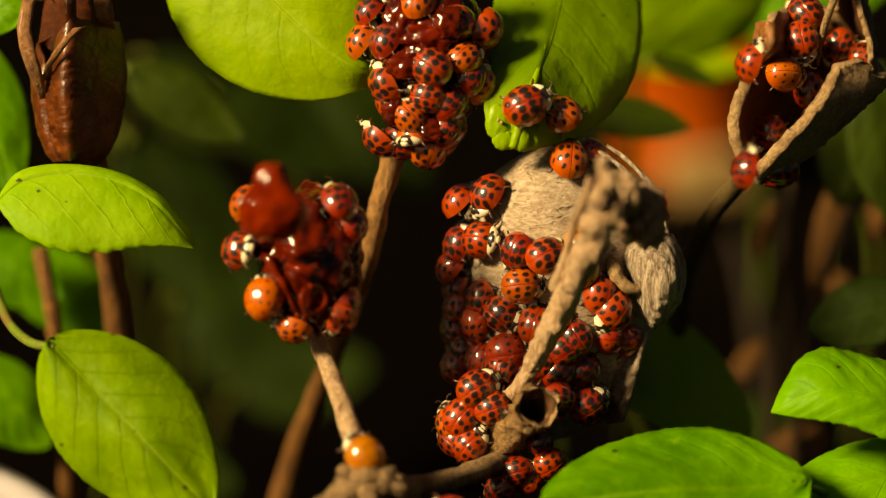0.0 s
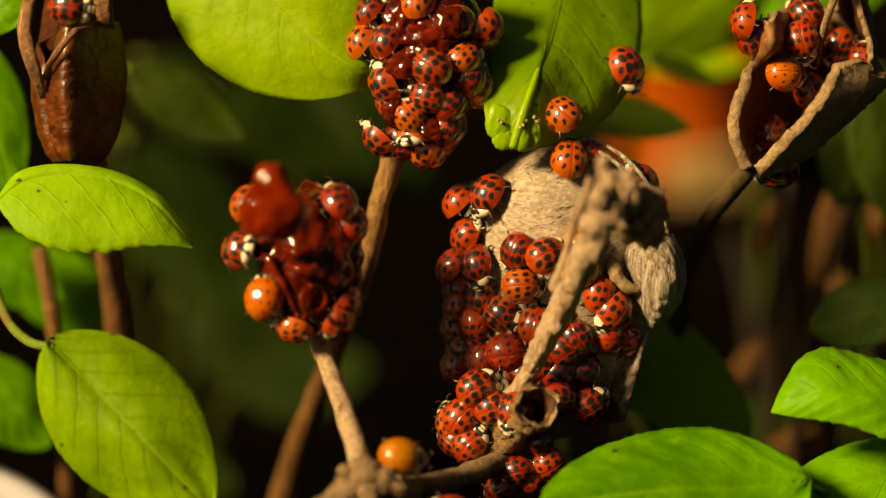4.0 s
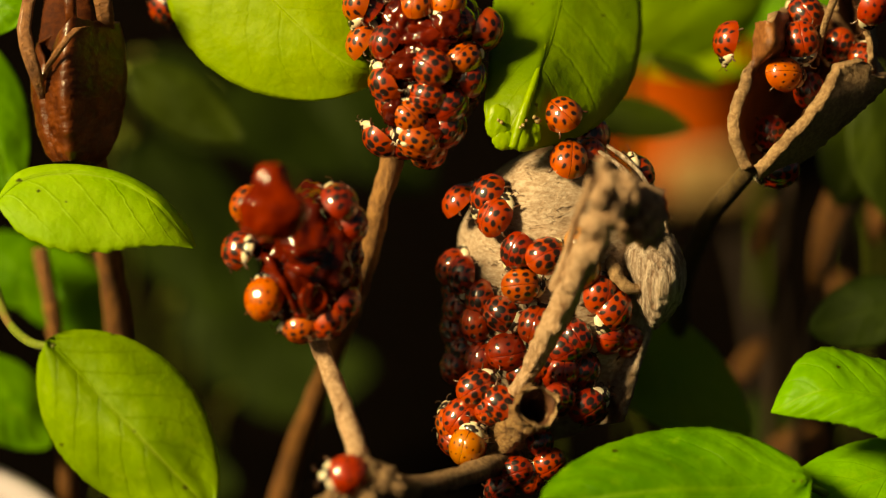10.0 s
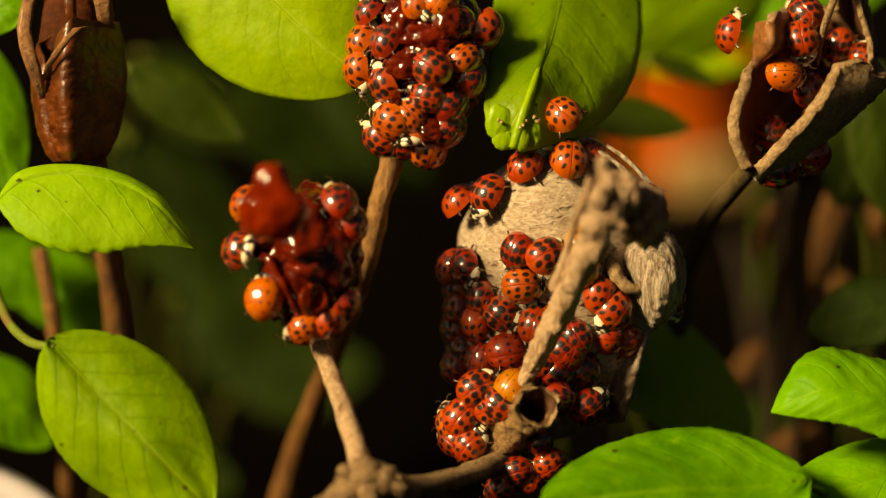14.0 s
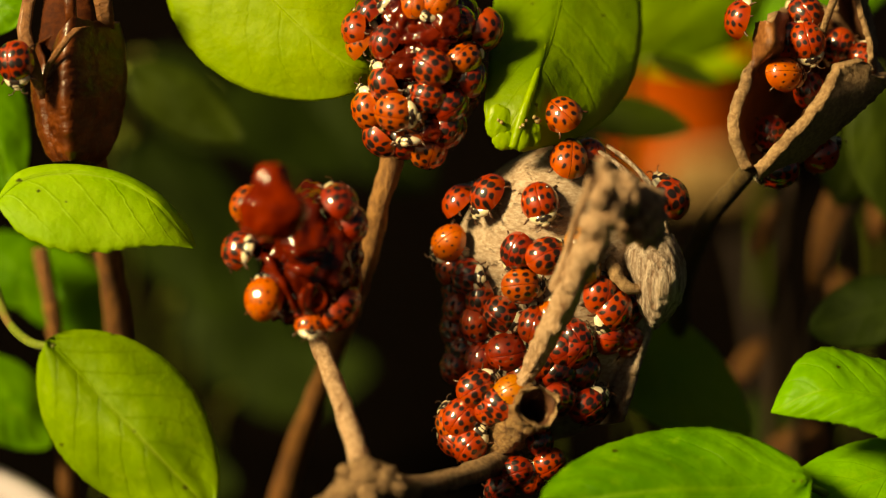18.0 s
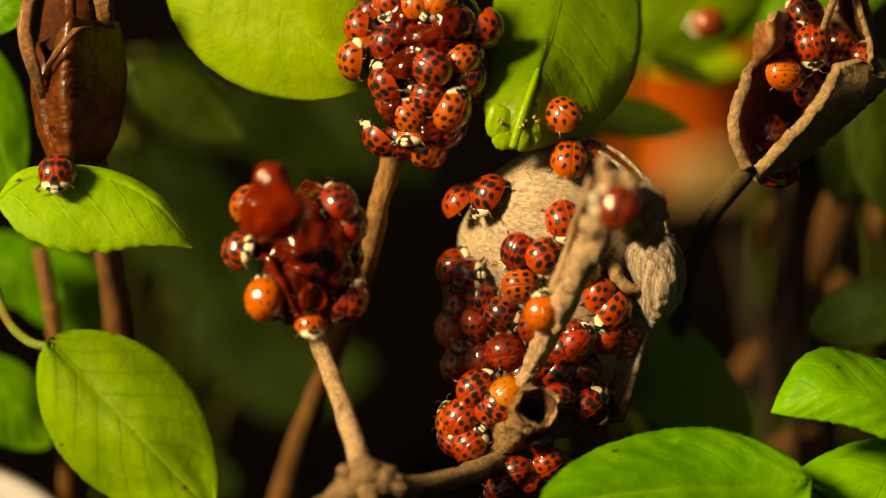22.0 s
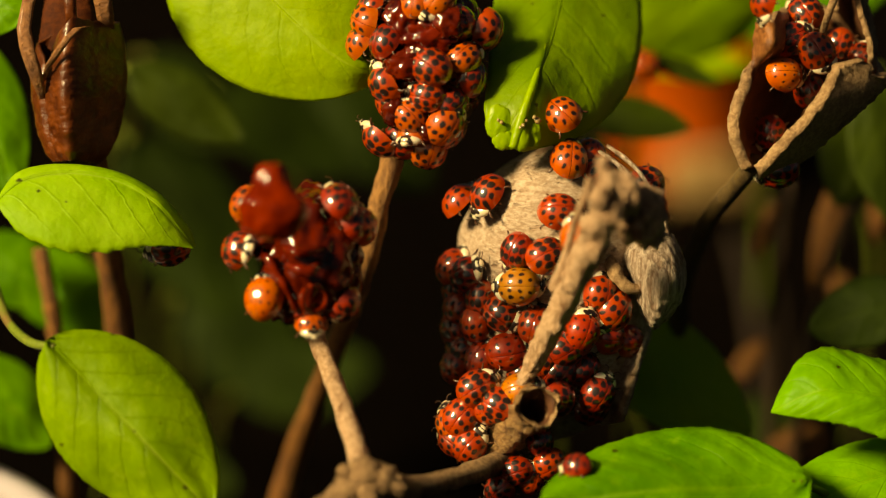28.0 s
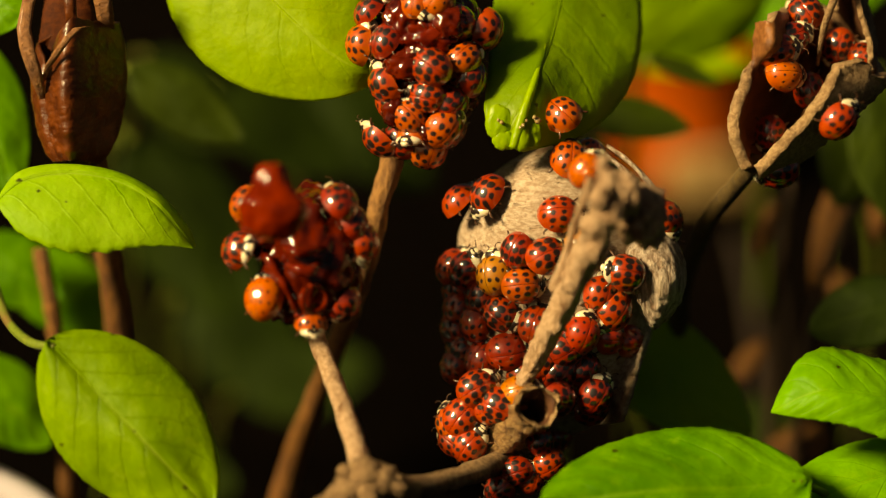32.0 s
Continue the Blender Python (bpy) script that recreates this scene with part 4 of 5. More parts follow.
    ("plain", 0.95, [(0, 800, -60, 190, "top", 0), (4, 800, -40, 190, "top", 4), (5.5, 798, 4, 190, "top", 6), (9, 796, 6, 190, "top", 6), (13, 780, 6, 220, "top", 6), (17, 776, 6, 220, "top", 6), (32, 772, 4, 220, "top", 6)]),
    # on the pulpy pod
    ("orange", 0.85, [(0, 518, 587, 250, "mid", -2), (6, 519, 587, 250, "mid", -2), (9, 528, 588, 245, "mid", -2), (13, 536, 590, 240, "mid", -2), (15, 542, 590, 215, "mid", 0, (0, 0.8)), (17, 549, 590, 190, "mid", 0, (0, 1.5)), (19, 552, 592, 182, "mid", 0, (0, 1.6)), (32, 551, 590, 180, "mid", 0, (0, 1.6))]),
    ("red", 0.9, [(0, 606, 562, 160, "mid", 4), (3, 604, 565, 160, "mid", 4), (6, 590, 576, 200, "mid", 0), (13, 585, 576, 200, "mid", 0), (19, 606, 552, 40, "mid", 4), (23, 634, 520, 20, "mid", 0), (25, 645, 470, 10, "mid", -4), (28, 648, 398, 0, "mid", -4), (32, 652, 430, 180, "mid", -4)]),
    # the whole capsule and the leaf below it
    ("bold", 0.98, [(0, 76, -32, 100, "cap_left", 14), (1, 84, -27, 100, "cap_left", 14), (1.5, 90, -22, 100, "cap_left", 14), (2, 80, -7, 100, "cap_left", 14), (2.5, 78, 3, 106, "cap_left", 14), (3, 96, 10, 106, "cap_left", 14), (3.5, 110, 18, 98, "cap_left", 14), (4.5, 155, 14, 95, "cap_left", 16), (5.5, 196, 32, 160, "cap_left", 10), (6, 203, 34, 190, "cap_left", 10), (7, 203, 18, 0, "cap_left", 10), (7.6, 203, -30, 10, "cap_left", -60), (8, 200, -40, 20, "cap_left", -220), (9, 180, -20, 60, "cap_left", -300), (12, 100, -30, 20, "cap_left", -300), (15, 30, -30, 330, "cap_left", -120), (16.2, 24, 0, 260, "cap_left", -20), (17, 24, 40, 185, "cap_left", 4),
                    (17.5, 27, 84, 180, "cap_left", 4), (18, 30, 112, 175, "cap_left", 4), (18.5, 38, 142, 165, "cap_left", 4), (19, 55, 163, 160, "cap_left", 4), (19.5, 76, 185, 160, "cap_left", 4, (0, -0.3)), (20, 83, 221, 168, "cap_left", 4, (0, -0.5)), (20.5, 98, 253, 175, "cap_left", 4, (0, -0.6)), (21, 103, 282, 180, "cap_left", 2, (0, -0.5)), (21.5, 106, 297, 180, "cap_left", 4, (0, -0.1)),
                    (22, 104, 312, 180, "leaf_a", 10), (22.5, 95, 328, 172, "leaf_a", 8), (23, 112, 360, 155, "leaf_a", 4), (23.5, 147, 378, 130, "leaf_a", 4), (24, 178, 388, 110, "leaf_a", 4), (24.5, 216, 398, 100, "leaf_a", 4), (25, 242, 402, 100, "leaf_a", 4), (25.5, 268, 405, 95, "leaf_a", 4), (26.2, 306, 416, 110, "leaf_a", 4), (27, 335, 438, 170, "under_leaf", 10), (27.5, 304, 440, 230, "under_leaf", 0), (28, 302, 446, 260, "under_leaf", -4), (28.5, 312, 436, 300, "under_leaf", -10), (29.5, 270, 446, 300, "under_leaf", -60), (32, 220, 436, 300, "under_leaf", -60)]),
    # the split capsule
    ("red", 0.95, [(0, 1330, 112, 60, "cap_edge", 4), (1, 1368, 34, 20, "cap_in", 12), (2, 1322, 45, 270, "cap_edge", 4), (3, 1309, 46, 250, "cap_edge", 4), (4.5, 1325, 32, 30, "cap_edge", 4), (6, 1339, 28, 60, "cap_edge", 4), (7, 1349, 22, 60, "cap_edge", 4), (8, 1334, 27, 240, "cap_edge", 4), (9, 1305, 52, 210, "cap_edge", 6),
                   (10, 1292, 74, 190, "cap_edge", 8), (11, 1294, 69, 10, "cap_edge", 8), (12, 1294, 58, 10, "cap_edge", 8), (14, 1296, 60, 10, "cap_edge", 8), (17, 1300, 57, 10, "cap_edge", 8), (18, 1311, 34, 20, "cap_edge", 6), (19, 1332, 2, 30, "cap_edge", 4), (20, 1345, -40, 30, "cap_edge", 0),
                   (26, 1360, -60, 180, "cap_edge", 0), (28, 1356, 2, 200, "cap_edge", 4), (29, 1326, 38, 200, "cap_edge", 6), (30, 1304, 76, 170, "cap_edge", 8), (31, 1330, 90, 90, "cap_edge", 12), (32, 1372, 92, 80, "cap_in", 12)]),
    ("dark", 0.9, [(0, 1322, 300, 330, "cap_edge", 4), (1, 1290, 240, 340, "cap_edge", 4), (2, 1290, 184, 10, "cap_edge", 4), (3, 1312, 110, 30, "cap_edge", 0), (4.5, 1350, 60, 60, "cap_in", 0), (6, 1400, 66, 60, "cap_in", -14), (32, 1400, 66, 60, "cap_in", -14)]),
    ("orange", 0.95, [(0, 1310, -70, 200, "far_leaf", 0), (18, 1310, -60, 200, "far_leaf", 0), (20, 1300, 10, 220, "far_leaf", 0), (21, 1272, 40, 240, "far_leaf", 0), (22, 1252, 40, 260, "far_leaf", 0), (23, 1232, 47, 240, "far_leaf", 0), (24, 1222, 58, 200, "far_leaf", 0), (25, 1206, 82, 210, "far_leaf", -16), (26.5, 1190, 96, 230, "far_leaf", -30), (27.2, 1182, 95, 250, "far_leaf", -40), (27.9, 1150, 96, 260, "far_leaf", -55), (28.6, 1092, 98, 265, "far_leaf", -60), (32, 1080, 100, 270, "far_leaf", -60)]),
    ("scarlet", 0.95, [(0, 1560, -60, 180, "cap_far", 0), (9, 1552, -30, 180, "cap_far", 0), (10, 1547, 16, 175, "cap_far", 0), (11, 1556, 90, 180, "cap_far", 0), (12, 1534, 172, 205, "cap_far", 0), (13, 1482, 250, 225, "cap_far", 4), (14, 1438, 279, 240, "cap_far", 4), (17, 1446, 284, 60, "cap_far", 2), (19, 1464, 266, 50, "cap_far", 0), (21, 1476, 248, 50, "cap_far", -14), (23, 1490, 220, 40, "cap_far", -40), (32, 1490, 220, 40, "cap_far", -40)]),
    ("red", 0.95, [(0, 1416, 72, 170, "cap_in", -2), (14, 1416, 72, 170, "cap_in", -2), (17, 1434, 70, 160, "cap_in", 4), (18, 1426, 76, 165, "cap_in", 6), (19, 1432, 84, 165, "cap_in", 6), (22, 1434, 82, 170, "cap_in", 6), (25, 1432, 80, 165, "cap_in", 6), (28, 1444, 94, 150, "cap_in", 10), (29, 1424, 108, 165, "cap_in", 12), (30, 1418, 132, 175, "cap_in", 14), (31, 1449, 186, 140, "cap_out", 8), (32, 1482, 214, 40, "cap_out", 6)]),
]

# ---------------------------------------------------------------- pods and stems
pod = thing("dry_seed_pod", "weathered pale tan seed pod, fibrous and split, covered in beetles", "seed pod")
cx, cy, ca, rx, ry, rz = SEATS["pod"]
piece("pod_wall", lump("pod_wall", at(cx, cy, ca), (rx, rz, ry), 0.05, 1.6, 3.0, 5, pinch=lambda q: Vector((q.x * (1 + 0.10 * min(1.0, max(0.0, q.z) / 120)) - 0.28 * max(0.0, -q.z - 70) * (1 if q.x > 0 else 0.2), q.y - 0.30 * max(0.0, q.z), q.z))), HUSK, pod)


twig = thing("dry_twig", "forked grey-brown dry twig leaning before the pale pod", "twig")
piece("main_stem", stalk("main_stem", [(905, 702, -3, 13), (932, 664, -5, 15), (962, 604, -9, 19), (996, 540, -14, 22), (1034, 460, -20, 24), (1060, 400, -27, 25), (1074, 345, -33, 20), (1072, 306, -36, 13), (1066, 280, -38, 8)], rough=0.34, sides=24), TWIG, twig)
piece("side_spur", stalk("side_spur", [(980, 512, -13, 10), (992, 486, -16, 12), (1004, 440, -19, 7), (1018, 392, -23, 6), (1034, 350, -26, 7), (1046, 316, -28, 8)], rough=0.25), TWIG, twig, "thin pale side spur")
for kx, ky, ka, kr in ((944, 640, -7, 15), (984, 572, -13, 17), (1010, 500, -18, 17), (1052, 440, -25, 19), (1040, 398, -28, 14), (1084, 376, -33, 18), (1060, 350, -35, 15), (1078, 322, -37, 14)):
    piece("node", lump("node", at(kx, ky, ka), (kr, kr, kr * 1.2), 0.45, 3.2, kx * 0.7, 3), TWIG, twig)
piece("bud_knot", lump("bud_knot", at(1126, 376, -20), (50, 40, 48), 0.42, 3.4, 7), TWIG, twig, "knobbly dried bud knot")
piece("bud_knot", lump("bud_knot", at(1100, 345, -26), (30, 26, 38), 0.40, 3.4, 9), TWIG, twig, "knobbly dried bud knot")
piece("bud_knot", lump("bud_knot", at(1146, 412, -14), (30, 26, 26), 0.40, 3.4, 15), TWIG, twig, "knobbly dried bud knot")
for fx, fy, fz in ((0, 0, 0), (14, -10, 4), (30, 4, 8)):
    piece("husk_fibre", stalk("husk_fibre", [(1060 + fx, 268 + fy, fz - 2, 3), (1092 + fx, 290 + fy, fz - 4, 4), (1122 + fx, 322 + fy, fz - 5, 4), (1146 + fx * 0.8, 362 + fy, fz - 5, 4), (1166 + fx * 0.6, 420 + fy, fz - 3, 3)], rough=0.3), HUSK_FIBRE, pod, "loose pale fibre of the pod's rim")

stub = thing("broken_stem", "broken hollow brown stem stub with a dark open end", "stem stub")
pts = [at(872, 806, 3), at(898, 772, 0), at(926, 742, -5), at(944, 726, -10), at(950, 720, -12)]
piece("tube_wall", tube("tube_wall", pts, [20 * UNIT, 30 * UNIT, 31 * UNIT, 33 * UNIT, 36 * UNIT], 24, 0.45, cap=False), FUZZ, stub)
piece("rim", tube("rim", [pts[3], pts[4], pts[4] + (pts[4] - pts[3]) * 0.35], [28 * UNIT, 33 * UNIT, 35 * UNIT], 24, 0.3, cap=False), HUSK_EDGE, stub, "paler torn rim")
piece("inner_wall", tube("inner_wall", pts, [10 * UNIT, 18 * UNIT, 20 * UNIT, 26 * UNIT, 31 * UNIT], 20, 0.1, cap="start"), HUSK_INSIDE_SHADE, stub, "hollow inside with its shade painted dark")

low = thing("dry_branch", "knotted brown branch at the foot of the pods", "branch")
piece("branch", stalk("branch", [(555, 915, -25, 22), (615, 872, -24, 24), (655, 852, -23, 27), (715, 864, -19, 19), (790, 852, -12, 18), (850, 832, -5, 19), (900, 808, 4, 22), (960, 770, 14, 24)], rough=0.25, sides=12), TWIG_DIM, low)
for kx, ky, kr in ((648, 838, 28), (618, 862, 22), (680, 848, 24), (650, 872, 28), (612, 836, 14), (704, 860, 18)):
    piece("knot", lump("knot", at(kx, ky, -24), (kr, kr, kr), 0.4, 3.0, kx, 3), TWIG_DIM, low)
piece("lower_stem", stalk("lower_stem", [(620, 862, -23, 28), (600, 1000, -14, 26), (590, 1400, 20, 26), (585, 2000, 50, 26)], rough=0.15), TWIG_DIM, low)

# red wet pod above
wet = thing("wet_seed_pod", "glossy wet dark red seed pod crowded with beetles", "seed pod")
cx, cy, ca, rx, ry, rz = SEATS["top"]
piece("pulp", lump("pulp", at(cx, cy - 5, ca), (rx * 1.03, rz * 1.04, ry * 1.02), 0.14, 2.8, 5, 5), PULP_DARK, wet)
piece("seed", lump("seed", at(762, 66, -4), (50, 20, 32), 0.34, 2.6, 8), PULP, wet, "shiny red seed coat")
piece("seed", lump("seed", at(716, 30, -3), (34, 20, 40), 0.30, 2.4, 12), PULP, wet, "shiny red seed coat")
piece("stem", stalk("stem", [(735, 190, 6, 22), (700, 270, 8, 20), (672, 360, 10, 20), (648, 460, 14, 20), (612, 566, 28, 20)], rough=0.2), TWIG_TAN, wet, "rust-tan upright stem")
# Same stem farther down, in a darker material that carries its shade.
piece("lower_stem", stalk("lower_stem", [(614, 560, 27.5, 20.5), (560, 700, 44, 22), (505, 860, 62, 25), (440, 1200, 84, 26), (420, 1700, 110, 26)], rough=0.2), TWIG_RED, wet, "lower part of the stem, shade painted rust-brown")
for sx, sy, sa, size in ((792, 40, -5, (30, 20, 30)), (716, 118, -5, (34, 18, 26)), (700, 196, -3, (24, 16, 30)), (760, 232, -3, (34, 18, 22))):
    piece("seed", lump("seed", at(sx, sy, sa), size, 0.3, 2.4, sx * 0.1), PULP_DARK, wet, "dark wet seed")
# red pulpy pod
pulpy = thing("pulpy_seed_pod", "burst seed pod with dark red shiny pulp", "seed pod")
pulpy.matrix_basis = Matrix.Translation(LEAN @ Vector((-0.0003, -0.006, 0)))
cx, cy, ca, rx, ry, rz = SEATS["mid"]
ca += 6
piece("pulp", lump("pulp", at(cx + 14, cy + 15, ca), (rx * 0.98, rz * 0.98, ry * 0.9), 0.18, 2.6, 2, 5), PULP_DARK, pulpy)


def shouldered(q):
    """Narrows the upper half of a seed into a blunt neck above sloping shoulders."""
    u = max(-1.0, min(1.0, q.z / 70))
    s = max(0.0, min(1.0, (u + 0.12) / 0.62))
    w = (1 - 0.42 * s * s * (3 - 2 * s)) * (1.03 - u * u * 0.98) ** (-0.29)
    return Vector((q.x * w - 3 * s, q.y * w, q.z))


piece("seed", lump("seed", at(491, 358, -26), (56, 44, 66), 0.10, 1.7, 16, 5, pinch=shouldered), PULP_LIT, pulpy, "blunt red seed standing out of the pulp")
for sx, sy, sa, size in ((545, 452, -8, (40, 22, 30)), (585, 428, -6, (30, 20, 26)), (522, 492, -8, (28, 16, 26)), (574, 500, -7, (28, 18, 32)), (548, 544, -6, (32, 20, 22)), (500, 540, -4, (22, 16, 24))):
    piece("seed", lump("seed", at(sx, sy, sa), size, 0.3, 2.6, sx * 0.1), PULP, pulpy)
piece("seed", lump("seed", at(468, 410, -5), (34, 30, 40), 0.3, 2.6, 18), PULP, pulpy)
piece("skin_fold", stalk("skin_fold", [(455, 450, -6, 6), (480, 456, -9, 8), (496, 482, -10, 7), (513, 510, -10, 6), (530, 548, -8, 5)], rough=0.5), PULP, pulpy)
ring_pts = [at(562 + 21 * math.cos(a), 528 + 24 * math.sin(a), -11 + 3 * math.cos(a)) for a in (k * math.pi / 6 - 1.9 for k in range(12))]
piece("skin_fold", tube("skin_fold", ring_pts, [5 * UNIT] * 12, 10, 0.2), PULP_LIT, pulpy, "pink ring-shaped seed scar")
piece("skin_fold", stalk("skin_fold", [(512, 440, -11, 8), (532, 446, -13, 11), (556, 444, -12, 8), (580, 440, -9, 5)], rough=0.2), PULP_LIT, pulpy, "fold of wet pulp with light painted in")
piece("skin_fold", stalk("skin_fold", [(518, 470, -12, 7), (536, 478, -14, 11), (556, 480, -14, 10), (568, 470, -12, 6)], rough=0.2), PULP, pulpy)
piece("seed", lump("seed", at(622, 450, -3), (26, 24, 52), 0.3, 2.4, 33), PULP_DARK, pulpy, "dark wet seed")
piece("seed", lump("seed", at(606, 512, -3), (24, 22, 36), 0.3, 2.4, 37), PULP_DARK, pulpy, "dark wet seed")

piece("stem", stalk("stem", [(560, 560, 3, 15), (572, 610, 0, 16), (600, 680, -5, 17), (628, 760, -11, 18), (648, 840, -18, 19)], rough=0.2), TWIG, pulpy, "thin upright tan stem")

# whole brown capsule
def capsule_wall(name, mid, half_w, half_d, top, bottom, sides=110, rings=100):
    """A three-sided dry capsule with a wrinkled lit side; its top gapes in a deep notch."""
    barrel = ((0.0, 0.50), (0.06, 0.66), (0.2, 0.84), (0.45, 0.98), (0.62, 1.0), (0.8, 0.97), (1.0, 0.86))
    verts, faces = [], []
    for layer in (0, 1):
        for i in range(rings + 1):
            s = i / rings
            w = np.interp(s, [p[0] for p in barrel], [p[1] for p in barrel])
            for j in range(sides):
                t = 2 * math.pi * j / sides
                off = (t - radians(202) + math.pi) % (2 * math.pi) - math.pi
                gap = abs(off)
                notch = 0.34 * max(0.0, 1 - gap / (1.25 if off > 0 else 1.5)) * max(0.0, (s - 0.5) / 0.5)
                ridge = 0.10 * math.exp(-((off + 0.22) / 0.12) ** 2) - 0.10 * math.exp(-(off / 0.10) ** 2)
                front = max(0.0, 1 - abs(off - 0.45) / 0.7)
                crease = 0.13 * front * noise.noise(Vector((t * 3, 1, s * 26))) * (1 - s)
                q = Vector((math.cos(t) * 3, math.sin(t) * 3, s * 9))
                wrinkle = 0.030 * noise.noise(q) + 0.018 * noise.noise(Vector((q.x * 1.4, q.y * 1.4, s * 40)))
                facet = sum(max(0.0, math.cos(t - radians(f))) ** 4 for f in (88, 208, 328)) ** -0.25
                k = w * facet * (1 + (ridge + wrinkle + crease) * (1 - 0.5 * s)) * (1 - 0.09 * layer)
                z = bottom + (top - bottom) * (s - notch) + 5 * noise.noise(Vector((t * 3, 0, 4))) * s
                verts.append(mid + LEAN @ Vector((math.cos(t) * half_w * k, math.sin(t) * half_d * k, z)) * UNIT)
    row, size = sides, (rings + 1) * sides
    for i in range(rings):
        for j in range(sides):
            j2 = (j + 1) % sides
            a, b = i * row + j, i * row + j2
            faces.append((a, b, b + row, a + row))
            faces.append((size + a, size + a + row, size + b + row, size + b))
    for j in range(sides):
        j2 = (j + 1) % sides
        faces.append((rings * row + j, rings * row + j2, size + rings * row + j2, size + rings * row + j))
        faces.append((j2, j, size + j, size + j2))
    return mesh_from(name, verts, faces)


def strap(name, rows, thick=5):
    """A flat dry strip along rows of x, y, away and half width, its face to the front."""
    verts, faces = [], []
    for x, y, a, w in rows:
        for sx, sy in ((-1, -1), (-0.4, -1.5), (0.4, -1.5), (1, -1), (1, 1), (-1, 1)):
            verts.append(at(x + sx * w, y, a) + LEAN @ Vector((0, sy * thick * UNIT, 0)))
    for i in range(len(rows) - 1):
        for j in range(6):
            j2 = (j + 1) % 6
            faces.append((i * 6 + j, (i + 1) * 6 + j, (i + 1) * 6 + j2, i * 6 + j2))
    faces.append((0, 1, 2, 3, 4, 5)), faces.append(tuple((len(rows) - 1) * 6 + j for j in (5, 4, 3, 2, 1, 0)))
    return mesh_from(name, verts, faces)


whole = thing("seed_capsule", "glossy brown ribbed dry capsule, split at its top", "seed capsule")
piece("capsule_wall", capsule_wall("capsule_wall", at(133, 150, 4), 59, 46, 112, -138), HUSK_BROWN, whole)
# Lump behind the notch; its dark colour gives the hollow its shade.
piece("inner_wall", lump("inner_wall", at(120, 70, 9), (52, 16, 110), 0.1, 2, 3), HUSK_HOLLOW_SHADE, whole, "seed chamber wall with its shade painted dark")
piece("foot_stalk", stalk("foot_stalk", [(150, 270, 6, 34), (168, 310, 14, 26), (195, 470, 34, 25), (210, 600, 44, 27), (225, 900, 60, 28), (230, 1500, 90, 28)], rough=0.2), TWIG_RED, whole, "brown dry foot stalk")

# split capsule
split = thing("split_capsule", "grey-tan dry capsule split wide open with beetles inside", "seed capsule")


def boat(name, base, tip, half, depth, normal, thick=8, seed=0.0, edge=0.1, bend=0.0, blunt=False):
    """A boat-shaped valve: hollow towards its normal, with a ragged rim."""
    y = tip - base
    length = y.length
    y = y / length
    z = (normal - y * normal.dot(y)).normalized()
    x = y.cross(z)
    nu, nv = 26, 16
    verts, faces = [], []
    for layer in (0, 1):
        for i in range(nu + 1):
            s = i / nu
            w = max(0.06, math.sin(math.pi * min(1, 0.04 + s * 0.94)) ** 0.6)
            w = max(w, 0.97 * min(1, s * 1.7)) if blunt else w
            rag = 1 + edge * noise.noise(Vector((s * 7, seed, 0)))
            for j in range(nv + 1):
                t = math.pi * j / nv
                wide = half - layer * thick
                px = -math.cos(t) * wide * w * rag
                pz = -math.sin(t) * (depth - layer * thick) * w + 6 * noise.noise(Vector((s * 4, t * 2, seed))) + bend * (s - 0.5) ** 2
                verts.append(base + y * (s * length) + (x * px + z * pz) * UNIT)
    row, size = nv + 1, (nu + 1) * (nv + 1)
    for i in range(nu):
        for j in range(nv):
            a = i * row + j
            faces.append((a, a + row, a + row + 1, a + 1))
            faces.append((size + a, size + a + 1, size + a + row + 1, size + a + row))
    ring = [j for j in range(row)] + [i * row + nv for i in range(1, nu + 1)] + [nu * row + j for j in range(nv - 1, -1, -1)] + [i * row for i in range(nu - 1, 0, -1)]
    for a, b in zip(ring, ring[1:] + ring[:1]):
        faces.append((a, b, size + b, size + a))
    return mesh_from(name, verts, faces)


piece("valve_tip", strap("valve_tip", [(82, 196, 6, 4), (70, 154, 0, 10), (59, 120, -2, 13), (48, 86, -3, 13), (42, 50, -2, 12), (49, 10, -1, 11), (62, -40, 0, 12)], 3), HUSK_RUST, whole, "long curved tan valve tip")
piece("valve_rim", strap("valve_rim", [(76, 150, 3, 3), (85, 118, -3, 6), (103, 91, -5, 7), (121, 66, -5.5, 7), (138, 50, -4.5, 7), (164, 46, 3, 5)], 3), HUSK_RUST, whole, "rolled tan edge of the split")
piece("valve_tip", strap("valve_tip", [(130, 70, 4, 4), (127, 40, -1, 9), (123, -8, 0, 11), (120, -50, 1, 12)], 4), HUSK_BROWN, whole, "folded brown valve tip")
piece("valve_tip", strap("valve_tip", [(190, 84, 14, 6), (190, 58, 6, 13), (186, 28, 1, 15), (180, -10, 0, 16), (174, -50, 1, 17)], 4), HUSK_RUST, whole, "lighter tan valve tip")


